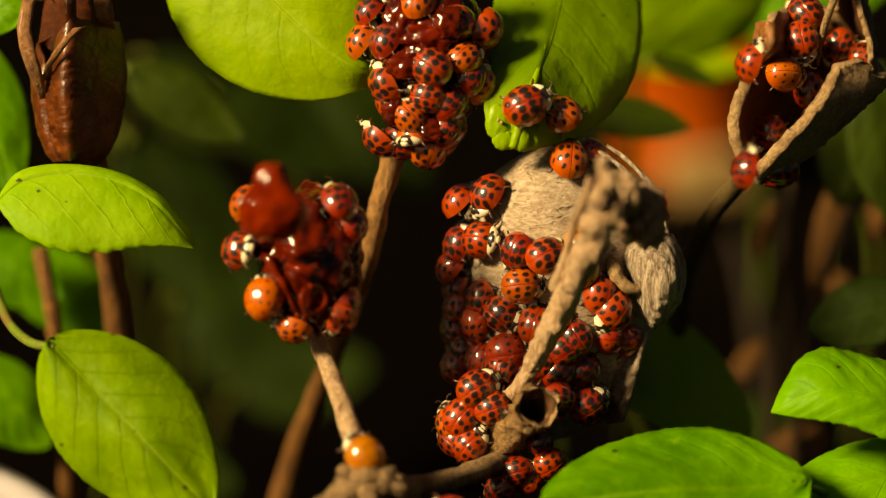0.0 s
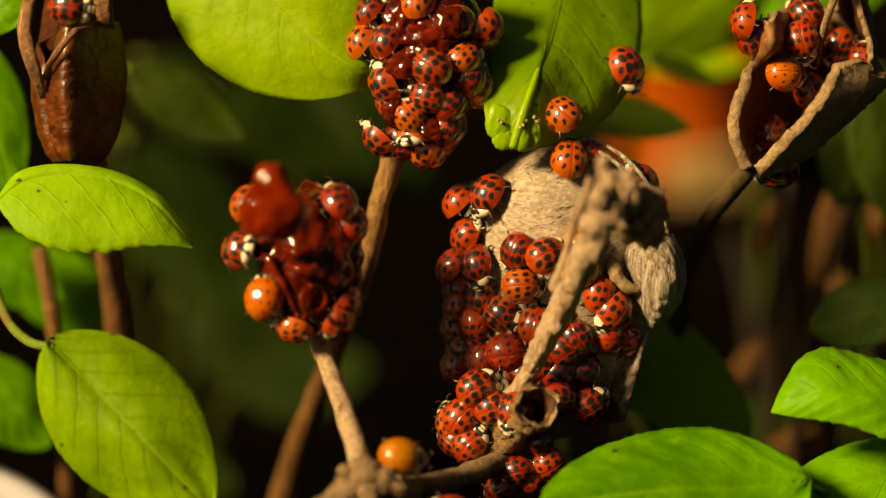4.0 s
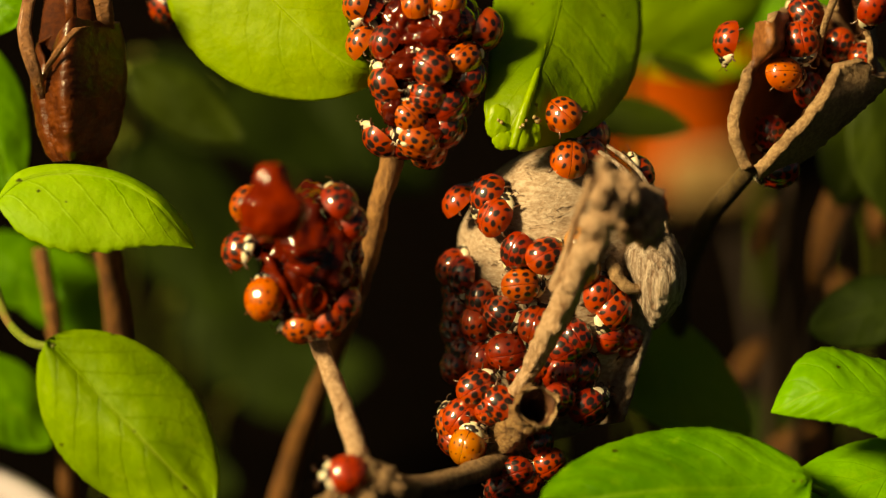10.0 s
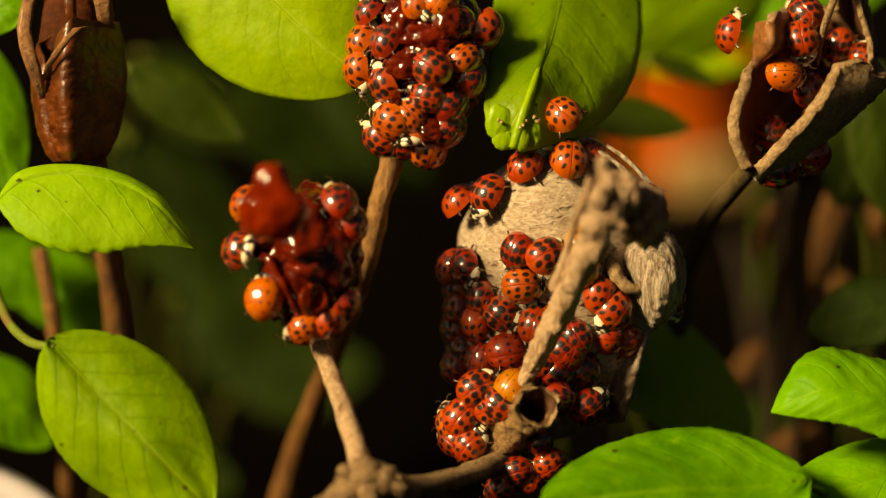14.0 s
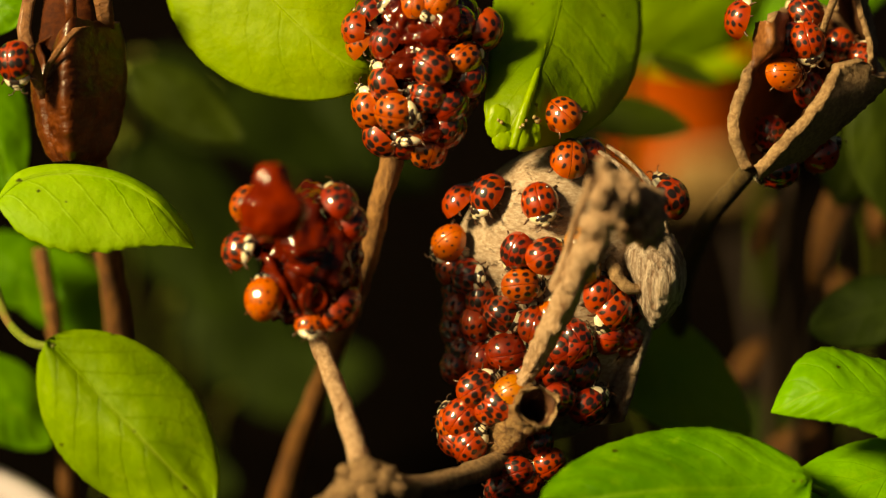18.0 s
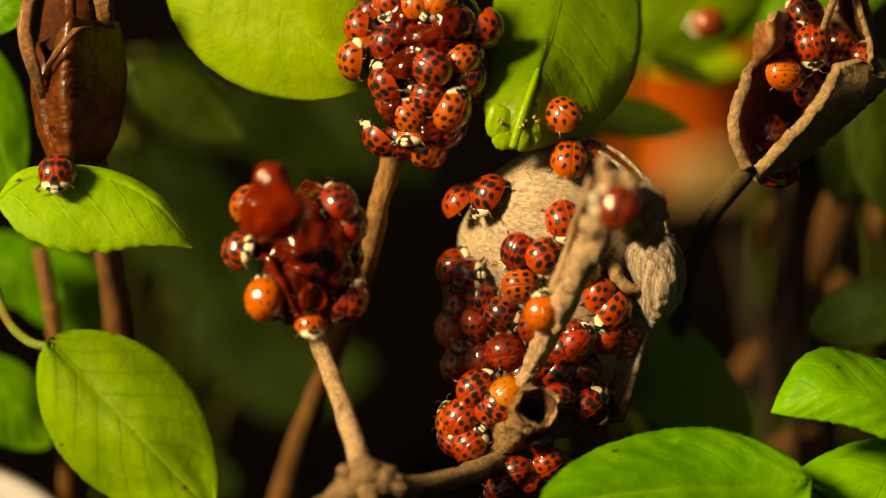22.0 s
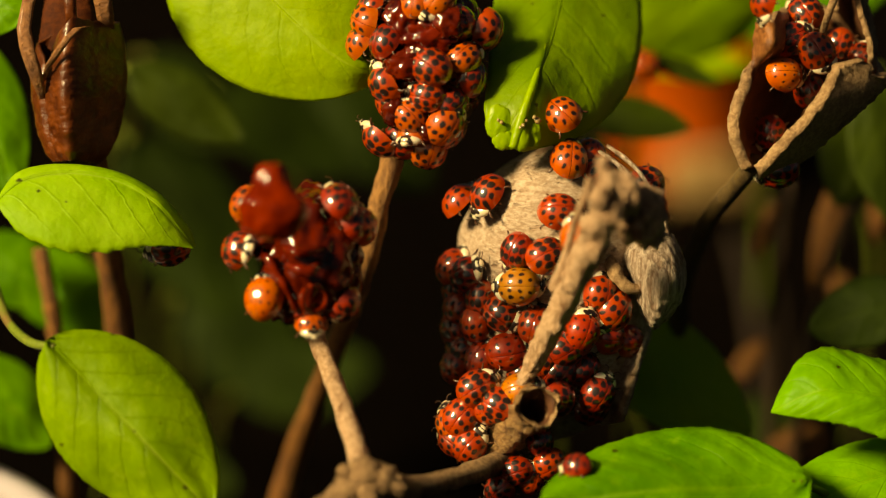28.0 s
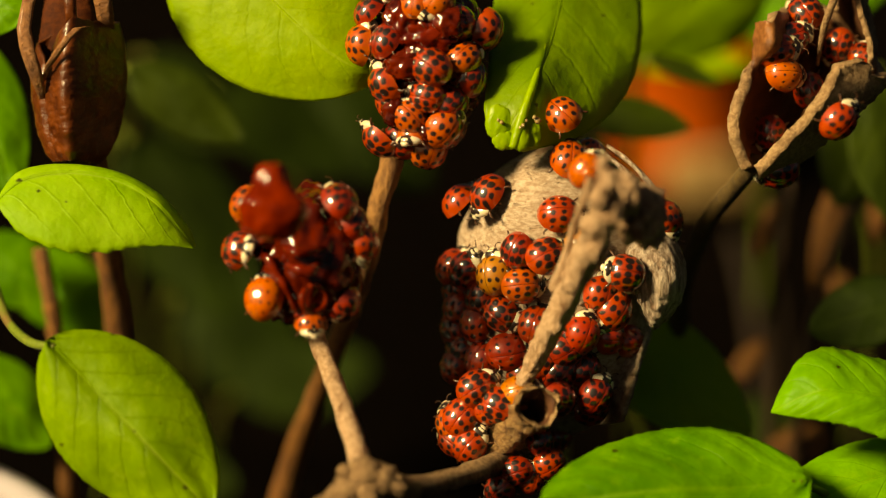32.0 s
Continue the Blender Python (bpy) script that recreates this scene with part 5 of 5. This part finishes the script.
def shell_loft(name, guides, thick, outside, inside, seed=0.0):
    """A dry shell swept round through guide lines from foot to lip, with a ragged rim and a lining of its own."""
    lines = [[at(*p) for p in g] for g in guides]
    nu, nv = 40, 34
    grid = [[glide([glide(g, i / nu) for g in lines], j / nv) for j in range(nv + 1)] for i in range(nu + 1)]
    verts, faces = [], []
    for layer in (0, 1):
        for i in range(nu + 1):
            for j in range(nv + 1):
                du = grid[min(i + 1, nu)][j] - grid[max(i - 1, 0)][j]
                dv = grid[i][min(j + 1, nv)] - grid[i][max(j - 1, 0)]
                n = du.cross(dv).normalized()
                rim = max(0.0, abs(2 * j / nv - 1) - 0.7) / 0.3
                p = grid[i][j]
                q = p * 900 + Vector((seed, 0, 0))
                p = p + n * (thick * layer + 3.5 * noise.noise(q) + 2 * noise.noise(q * 3)) * UNIT
                lip = max(0.0, i / nu - 0.86) / 0.14
                p = p + du.normalized() * (lip * 22 * UNIT * noise.noise(Vector((j * 0.45, seed, 2.0))))
                p = p + (du.normalized() * 4 * noise.noise(q * 1.6) + dv.normalized() * 5 * noise.noise(q * 1.1)) * (rim * UNIT)
                verts.append(p)
    row, size = nv + 1, (nu + 1) * (nv + 1)
    lining = []
    for i in range(nu):
        for j in range(nv):
            a = i * row + j
            faces.append((a, a + row, a + row + 1, a + 1)), lining.append(0)
            faces.append((size + a, size + a + 1, size + a + row + 1, size + a + row)), lining.append(1)
    ring = [j for j in range(row)] + [i * row + nv for i in range(1, nu + 1)] + [nu * row + j for j in range(nv - 1, -1, -1)] + [i * row for i in range(nu - 1, 0, -1)]
    for a, e in zip(ring, ring[1:] + ring[:1]):
        faces.append((a, e, size + e, size + a)), lining.append(1)
    me = mesh_from(name, verts, faces)
    me.materials.append(outside), me.materials.append(inside)
    me.polygons.foreach_set("material_index", lining)
    return me


piece("husk_flap", shell_loft("husk_flap", [
    [(1116, 420, 5), (1108, 455, 3), (1126, 500, 2.5), (1136, 545, 4), (1148, 566, 5)],
    [(1134, 416, 3), (1134, 450, 0), (1146, 500, -1), (1150, 545, 1), (1152, 572, 4)],
    [(1156, 414, 2.5), (1162, 450, -1), (1170, 500, -2), (1168, 545, 0), (1156, 575, 4)],
    [(1176, 416, 4), (1190, 450, 1), (1198, 500, 0), (1186, 540, 2), (1160, 574, 5)],
    [(1188, 420, 8), (1204, 452, 6), (1210, 500, 6), (1192, 545, 6), (1164, 574, 6)]], 6, HUSK_FIBRE, HUSK_FIBRE, 12.0), HUSK_FIBRE, pod, "curled pale fibrous husk flap")
piece("husk_fold", stalk("husk_fold", [(1076, 446, 4, 5), (1080, 464, 1.5, 11), (1090, 486, 0.5, 12), (1108, 506, 0.5, 12), (1126, 512, 1, 9), (1134, 502, 2, 5)], rough=0.35), HUSK_EDGE, pod, "rolled inner fold of the husk")
piece("pod_valve", shell_loft("pod_valve", [
    [(1040, 748, 13), (1034, 710, 14), (1038, 650, 15), (1046, 600, 15)],
    [(1070, 750, 10), (1078, 706, 10), (1088, 650, 10), (1098, 598, 11)],
    [(1098, 744, 5), (1112, 700, 4), (1128, 642, 4), (1142, 590, 6)]], 9, HUSK, HUSK, 9.0), HUSK, pod, "flat lower valve of the pod")
piece("valve", shell_loft("valve", [
    [(1332, 296, 1), (1309, 240, -1), (1312, 196, 0), (1328, 150, 1), (1331, 95, 3), (1336, 40, 4)],
    [(1334, 295, 4), (1332, 238, 14), (1342, 190, 16), (1356, 140, 15), (1374, 88, -2), (1368, 34, -1)],
    [(1336, 294, 7), (1366, 232, 24), (1400, 180, 28), (1424, 130, 28), (1440, 70, 22), (1440, 10, 18)],
    [(1337, 298, 5), (1392, 282, 8), (1446, 240, 8), (1496, 196, 6), (1536, 160, 5), (1560, 132, 5)],
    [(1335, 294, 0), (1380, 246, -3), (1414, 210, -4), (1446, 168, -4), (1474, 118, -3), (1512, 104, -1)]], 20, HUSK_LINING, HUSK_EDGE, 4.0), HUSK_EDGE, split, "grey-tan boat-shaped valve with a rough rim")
piece("valve", shell_loft("valve", [
    [(1482, 122, 18), (1480, 70, 18), (1482, 10, 18), (1486, -60, 18)],
    [(1512, 126, 24), (1510, 70, 24), (1502, 10, 24), (1496, -60, 24)],
    [(1538, 130, 12), (1541, 72, 12), (1530, 20, 12), (1512, -50, 12)],
    [(1534, 128, 3), (1534, 78, 1), (1520, 30, 1), (1502, -40, 2)]], 10, HUSK_INSIDE_SHADE, HUSK_EDGE, 14.0), HUSK_EDGE, split, "upper valve with a tan rim bent over the seeds")
piece("septum", strap("septum", [(1446, 116, 8, 2), (1451, 84, 5, 4), (1459, 46, 2, 6), (1474, 4, -1, 7), (1492, -36, -2, 9)]), HUSK_EDGE, split, "thin wall between the seed chambers")
piece("foot_stalk", stalk("foot_stalk", [(1336, 288, 4, 19), (1304, 326, 12, 17), (1262, 375, 22, 17), (1235, 430, 30, 18), (1200, 560, 42, 20), (1180, 900, 50, 20), (1170, 1600, 80, 20)], rough=0.15), TWIG_OLIVE_SHADE, split, "brown dry foot stalk")

# ---------------------------------------------------------------- leaves
draped_leaf("bright green basil leaf with a toothed rim and dark specks", LEAF_LIGHT,
            [(-6, 352, -4), (34, 304, -1), (112, 290, 0), (205, 303, 0), (284, 344, 0), (334, 402, 0), (346, 436, -1)],
            [(-6, 358, -5), (40, 318, -4), (120, 303, -3), (206, 316, -3), (272, 354, -3), (318, 408, -3), (344, 438, -2)],
            [(-6, 362, -6), (36, 414, -8), (104, 442, -9), (180, 448, -8), (240, 438, -7), (300, 436, -5), (342, 440, -3)],
            [(-200, 470, 10), (-90, 392, -4)], arch=0.07, pucker=0.004, serr=0.04, seed=1)
leaf("olive green oval basil leaf facing outward", LEAF_SAGE, (82, 600, -14), (372, 905, -18), 123, -0.1, 0.25, [(-20, 470, 24), (10, 560, 10), (50, 604, -6)], droop=0.14, cup=-0.40, pucker=0.014, seed=2, tipness=0.62, shift=0.9)
draped_leaf("large yellow-green basil leaf with dark specks", LEAF_OLIVE,
            [(330, -200, 16), (286, -80, 14), (302, 22, 12), (352, 104, 10), (430, 156, 8), (524, 178, 7), (610, 170, 6), (690, 134, 8)],
            [(330, -200, 14), (384, -120, 9), (432, -56, 6), (482, 0, 4), (534, 50, 3), (584, 94, 3), (636, 122, 4), (692, 132, 8)],
            [(330, -200, 16), (450, -200, 10), (560, -160, 8), (630, -100, 8), (670, -30, 8), (690, 40, 8), (698, 90, 8), (694, 130, 8)],
            [(300, -320, 40), (330, -250, 24)], arch=0.03, pucker=0.006, serr=0.012, seed=3)
PUCKERED = draped_leaf("green basil leaf with a puckered light tip", LEAF_TWO_TONE,
                       [(900, -210, 26), (882, -60, 20), (869, 40, 13), (864, 130, 2), (858, 206, -3), (893, 266, -3)],
                       [(1030, -210, 22), (1004, -60, 18), (985, 36, 11), (962, 112, 0), (936, 190, -4), (910, 264, -4)],
                       [(1090, -210, 32), (1128, -50, 26), (1135, 66, 18), (1108, 166, 11), (1036, 236, 4), (926, 270, -2)],
                       [(1060, -330, 50), (1045, -270, 34)], arch=0.01, pucker=0.006, serr=0.01, seed=4)


def on_leaf(label, x, y, out=0.0):
    """The place on a leaf's upper side that shows at x, y on the working plane, raised by out."""
    way = (at(x, y, 0) - EYE).normalized()
    hit = FIELDS[label].ray_cast(EYE, way)[0]
    return (hit if hit is not None else at(x, y, -3)) - way * (out * UNIT)


TIP_OF = "green basil leaf with a puckered light tip"
for tx, ty, size in ((882, 216, (23, 9, 30)), (890, 246, (19, 9, 20)), (922, 244, (15, 8, 24)), (944, 238, (15, 8, 25))):
    piece("curled_tip", lump("curled_tip", on_leaf(TIP_OF, tx, ty, 1), size, 0.14, 2.0, tx), LEAF_PALE, PUCKERED, "swollen crumpled light green tip")
piece("tip_fold", tube("tip_fold", [on_leaf(TIP_OF, 908, 262, -1), on_leaf(TIP_OF, 918, 228, -1), on_leaf(TIP_OF, 932, 185, -2), on_leaf(TIP_OF, 948, 138, -3), on_leaf(TIP_OF, 966, 80, -5)], [9 * UNIT, 9 * UNIT, 8 * UNIT, 6 * UNIT, 3 * UNIT], 12, 0.15), LEAF_PALE, PUCKERED, "pale fold along the midrib")
for bx, by, br in ((888, 217, 4), (882, 213, 3), (926, 222, 4), (932, 214, 3), (921, 226, 3), (952, 214, 6), (946, 208, 4)):
    piece("sap_bead", lump("sap_bead", on_leaf(TIP_OF, bx, by, 13), (br, br, br), 0.1, 2.0, bx, 2), SAP, PUCKERED, "small brown sap bead")
leaf("broad bright green basil leaf with clear veins", LEAF_BRIGHT, (1434, 846, -14), (955, 886, -22), 150, -0.06, 0.6, [(1560, 1000, 30), (1500, 900, 10)], droop=0.05, cup=-0.34, seed=5, tipness=0.62, pucker=0.022)
draped_leaf("bright green blistered basil leaf", LEAF_FRESH,
            [(1700, 690, 8), (1620, 648, 4), (1560, 636, 2), (1508, 622, 0), (1462, 613, -2), (1416, 634, -4), (1382, 686, -5), (1365, 727, -6)],
            [(1700, 760, 0), (1620, 716, -6), (1560, 700, -9), (1508, 692, -10), (1462, 690, -10), (1420, 702, -9), (1388, 718, -8), (1364, 729, -6)],
            [(1700, 850, -8), (1620, 796, -10), (1562, 776, -11), (1510, 756, -11), (1462, 747, -10), (1420, 741, -9), (1390, 736, -8), (1365, 731, -6)],
            [(1800, 900, 30), (1760, 790, 12)], arch=0.10, pucker=0.022, serr=0.05, seed=6)
leaf("bright green drooping basil leaf", LEAF_FRESH, (1680, 800, 4), (1350, 915, -6), 92, -0.2, 0.5, [(1760, 900, 30), (1710, 810, 10)], droop=0.05, cup=-0.25, seed=7, tipness=0.6)
BACK = "basil leaves behind"
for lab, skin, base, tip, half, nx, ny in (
        ("shaded green basil leaf", LEAF_DARK_SHADE, (1620, 520, 30), (1430, 585, 34), 70, 0, 0.3),
        # paler skin than its neighbours: brightness painted in against the pod's shade
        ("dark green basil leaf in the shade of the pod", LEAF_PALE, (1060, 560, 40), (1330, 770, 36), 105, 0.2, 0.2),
        ("green basil leaf behind the split capsule, shade painted in", LEAF_SHADED, (1556, 130, 62), (1484, 366, 58), 84, 0.2, 0.2),
        ("small toothed green basil leaf", LEAF_SHADED, (1030, 190, 60), (1222, 224, 60), 46, 0.1, 0.3),
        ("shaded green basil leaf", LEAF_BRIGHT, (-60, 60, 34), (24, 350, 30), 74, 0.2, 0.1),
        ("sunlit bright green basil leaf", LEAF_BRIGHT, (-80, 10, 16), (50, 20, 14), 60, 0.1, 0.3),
        ("basil leaf with shade painted dark green", LEAF_SHADED, (230, 120, 62), (430, 250, 64), 66, 0.1, 0.2),
        ("basil leaf with shade painted dark green", LEAF_DARK_SHADE, (380, 160, 100), (620, 300, 105), 90, 0.1, 0.2),
        ("basil leaf with shade painted dark green", LEAF_DARK_SHADE, (230, 250, 90), (450, 560, 90), 130, 0, 0.3),
        ("green basil leaf in half shade", LEAF_DARK_SHADE, (330, 520, 140), (560, 700, 136), 120, -0.1, 0.4),
        ("basil leaf with shade painted dark green", LEAF_DARK_SHADE, (420, 690, 135), (660, 640, 135), 100, 0, 0.4),
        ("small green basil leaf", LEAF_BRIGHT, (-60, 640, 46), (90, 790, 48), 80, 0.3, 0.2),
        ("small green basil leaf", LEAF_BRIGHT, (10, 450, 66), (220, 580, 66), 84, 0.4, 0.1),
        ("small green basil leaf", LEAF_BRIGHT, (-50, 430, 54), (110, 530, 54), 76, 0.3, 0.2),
        # added leaf, its dark tone stands for a shaded gap in the foliage
        ("basil leaf with shade painted dark green", LEAF_SHADED, (1150, 100, 66), (1276, 150, 68), 24, 0.1, 0.3),
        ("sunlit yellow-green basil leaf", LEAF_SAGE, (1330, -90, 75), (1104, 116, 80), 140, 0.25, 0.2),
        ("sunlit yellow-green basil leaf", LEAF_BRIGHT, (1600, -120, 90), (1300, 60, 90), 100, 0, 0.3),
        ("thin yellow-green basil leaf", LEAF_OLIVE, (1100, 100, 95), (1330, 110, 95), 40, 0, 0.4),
        ("basil leaf with shade painted dark green", LEAF_DARK_SHADE, (560, 120, 120), (760, 330, 120), 120, 0, 0.3),
        ("basil leaf with shade painted dark green", LEAF_DARK_SHADE, (260, 100, 110), (420, 260, 110), 90, 0, 0.3),
        ("basil leaf with shade painted dark green", LEAF_DARK_SHADE, (1180, 860, 90), (1420, 720, 90), 100, 0, 0.3),
        ("basil leaf with shade painted dark green", LEAF_DARK_SHADE, (220, 820, 90), (420, 860, 90), 90, 0, 0.3),
        ("basil leaf with shade painted dark green", LEAF_SHADED, (1540, 150, 50), (1620, 420, 50), 80, 0, 0.3)):
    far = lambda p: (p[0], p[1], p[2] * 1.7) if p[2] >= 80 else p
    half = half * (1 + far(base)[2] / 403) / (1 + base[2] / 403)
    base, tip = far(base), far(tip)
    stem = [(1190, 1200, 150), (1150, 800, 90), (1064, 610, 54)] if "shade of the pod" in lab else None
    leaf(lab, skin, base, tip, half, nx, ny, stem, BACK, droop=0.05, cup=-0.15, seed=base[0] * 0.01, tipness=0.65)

# brown dry stalks
for lab, mat_, rows in (
        ("dry brown stalk behind the leaves", TWIG_RED, [(70, 440, 42, 16), (90, 540, 42, 16), (102, 640, 46, 16), (120, 900, 60, 17), (130, 1500, 90, 17)]),
        ("dry stalk leaning behind, shade painted dark", TWIG_SHADE, [(1536, 300, 74, 9), (1496, 400, 74, 10), (1450, 520, 76, 11), (1420, 660, 82, 12), (1400, 1000, 100, 12), (1390, 1400, 130, 12)]),
        ("dry stalk leaning behind, shade painted dark", TWIG_SHADE, [(1400, 320, 86, 9), (1388, 420, 86, 10), (1372, 560, 90, 11), (1360, 800, 100, 12), (1350, 1300, 130, 12)]),
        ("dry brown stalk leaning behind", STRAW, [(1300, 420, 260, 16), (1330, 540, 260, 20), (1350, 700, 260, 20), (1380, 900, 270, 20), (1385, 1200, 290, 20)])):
    ob = thing("dry_stalk", lab, "stalk", "dry stalks")
    piece("stalk", stalk("stalk", rows, rough=0.2), mat_, ob)

# curled dead leaves caught among the stalks
for base, tip, half, nx, ny, seed in (
        ((1490, 300, 78), (1432, 520, 76), 24, -0.3, 0.1, 1), ((1580, 300, 90), (1545, 430, 88), 24, -0.2, 0.2, 2), ((1370, 350, 92), (1336, 460, 92), 14, -0.1, 0.3, 3),
        ((1350, 600, 110), (1290, 680, 108), 20, -0.2, 0.4, 5),
        ((1540, 560, 140), (1470, 480, 140), 26, 0.3, 0.2, 8), ((1470, 760, 90), (1340, 810, 90), 34, 0.1, 0.5, 9)):
    ob = thing("dead_leaf", "curled brown dead leaf caught among dry stalks", "dead leaf", "dead leaves")
    k = 1 + base[2] / 403
    me, rib = blade("blade", at(*base), at(*tip), half * k, facing(nx, ny), droop=0.25, cup=-0.5, fold=0.2, seed=seed, crumple=0.4)
    piece("blade", me, DEAD, ob)
    far_stem = [at(base[0] + 30, base[1] + 900, base[2] + 120), at(base[0] + 24, base[1] + 300, base[2] + 60), at(base[0] + 10, base[1] + 40, base[2] + 12), at(*base)]
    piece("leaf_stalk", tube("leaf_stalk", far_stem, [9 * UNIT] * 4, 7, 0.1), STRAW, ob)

# a wooden offcut on the soil
from_far = at(1242, 310, 520)
offcut = thing("wood_offcut", "tan wooden offcut lying on the soil", "wood", m=pose(from_far.x, from_far.y, 0.012, 0, 0, 8))
bm = bmesh.new()
bmesh.ops.create_cube(bm, size=1)
for v in bm.verts:
    v.co = Vector((v.co.x * 0.030, v.co.y * 0.03, v.co.z * 0.018))
bmesh.ops.bevel(bm, geom=bm.edges[:], offset=0.002, segments=2, affect="EDGES")
block = bpy.data.meshes.new("block")
bm.to_mesh(block)
bm.free()
piece("block", block, OFFCUT, offcut)

# ---------------------------------------------------------------- beetles
WHERE = {"pod": "on the pale pod", "top": "on the wet red pod", "mid": "on the pulpy pod", "cap_in": "in the split capsule", "cap_deep": "deep in the split capsule", "foot": "at the foot of the pod", "foot_right": "below the pale pod", "leaf_low": "at the leaf's lower edge",
         "cap_far": "behind the split capsule", "cap_edge": "climbing the split capsule", "low_stem": "on the low branch", "leaf_e": "walking on a leaf",
         "leaf_d": "walking over a leaf", "pod_rim": "climbing the pod's rim", "far_leaf": "on a far leaf", "cap_left": "on the brown capsule", "twig": "on the dry twig"}
for i, (kind, where, x, y, hd, lift, size, *lean) in enumerate(STILL):
    beetle(kind, settle(where, x, y, hd, lift, lean[0] if lean else (0.45 * math.sin(radians(hd)), 0.45 * math.cos(radians(hd)))), WHERE[where], i % 3 != 0, size)
MOVERS = []
for i, (kind, size, rows) in enumerate(WALKERS):
    t, x, y, hd, where, lift, *lean = rows[0]
    MOVERS.append((beetle(kind, settle(where, x, y, hd, lift), WHERE[where], i % 3 == 1, size), rows))


def motions():
    for ob, rows in MOVERS:
        walk(ob, [(t, settle(where, x, y, hd, lift, *lean)) for t, x, y, hd, where, lift, *lean in rows])
        # tripod gait while the beetle walks
        paces, phase = [(0.0, 0)], 1
        for a, b in zip(rows, rows[1:]):
            gap, way = b[0] - a[0], math.hypot(b[1] - a[1], b[2] - a[2])
            if way < 6 * gap:
                continue
            n = max(1, min(round(way / 14), int(gap / 0.15)))
            for k in range(n):
                t = a[0] + gap * (k + 0.5) / n
                if t > paces[-1][0] + 0.1:
                    paces.append((t, phase))
                    phase = -phase
        paces.append((32.0, 0))
        legs = [o for o in ob.children if o.name.startswith("leg")]
        for i, leg in enumerate(legs):
            swing = 15 if (i + i // 3) % 2 else -15
            walk(leg, [(t, step(leg, i, swing * s)) for t, s in paces])


motions()
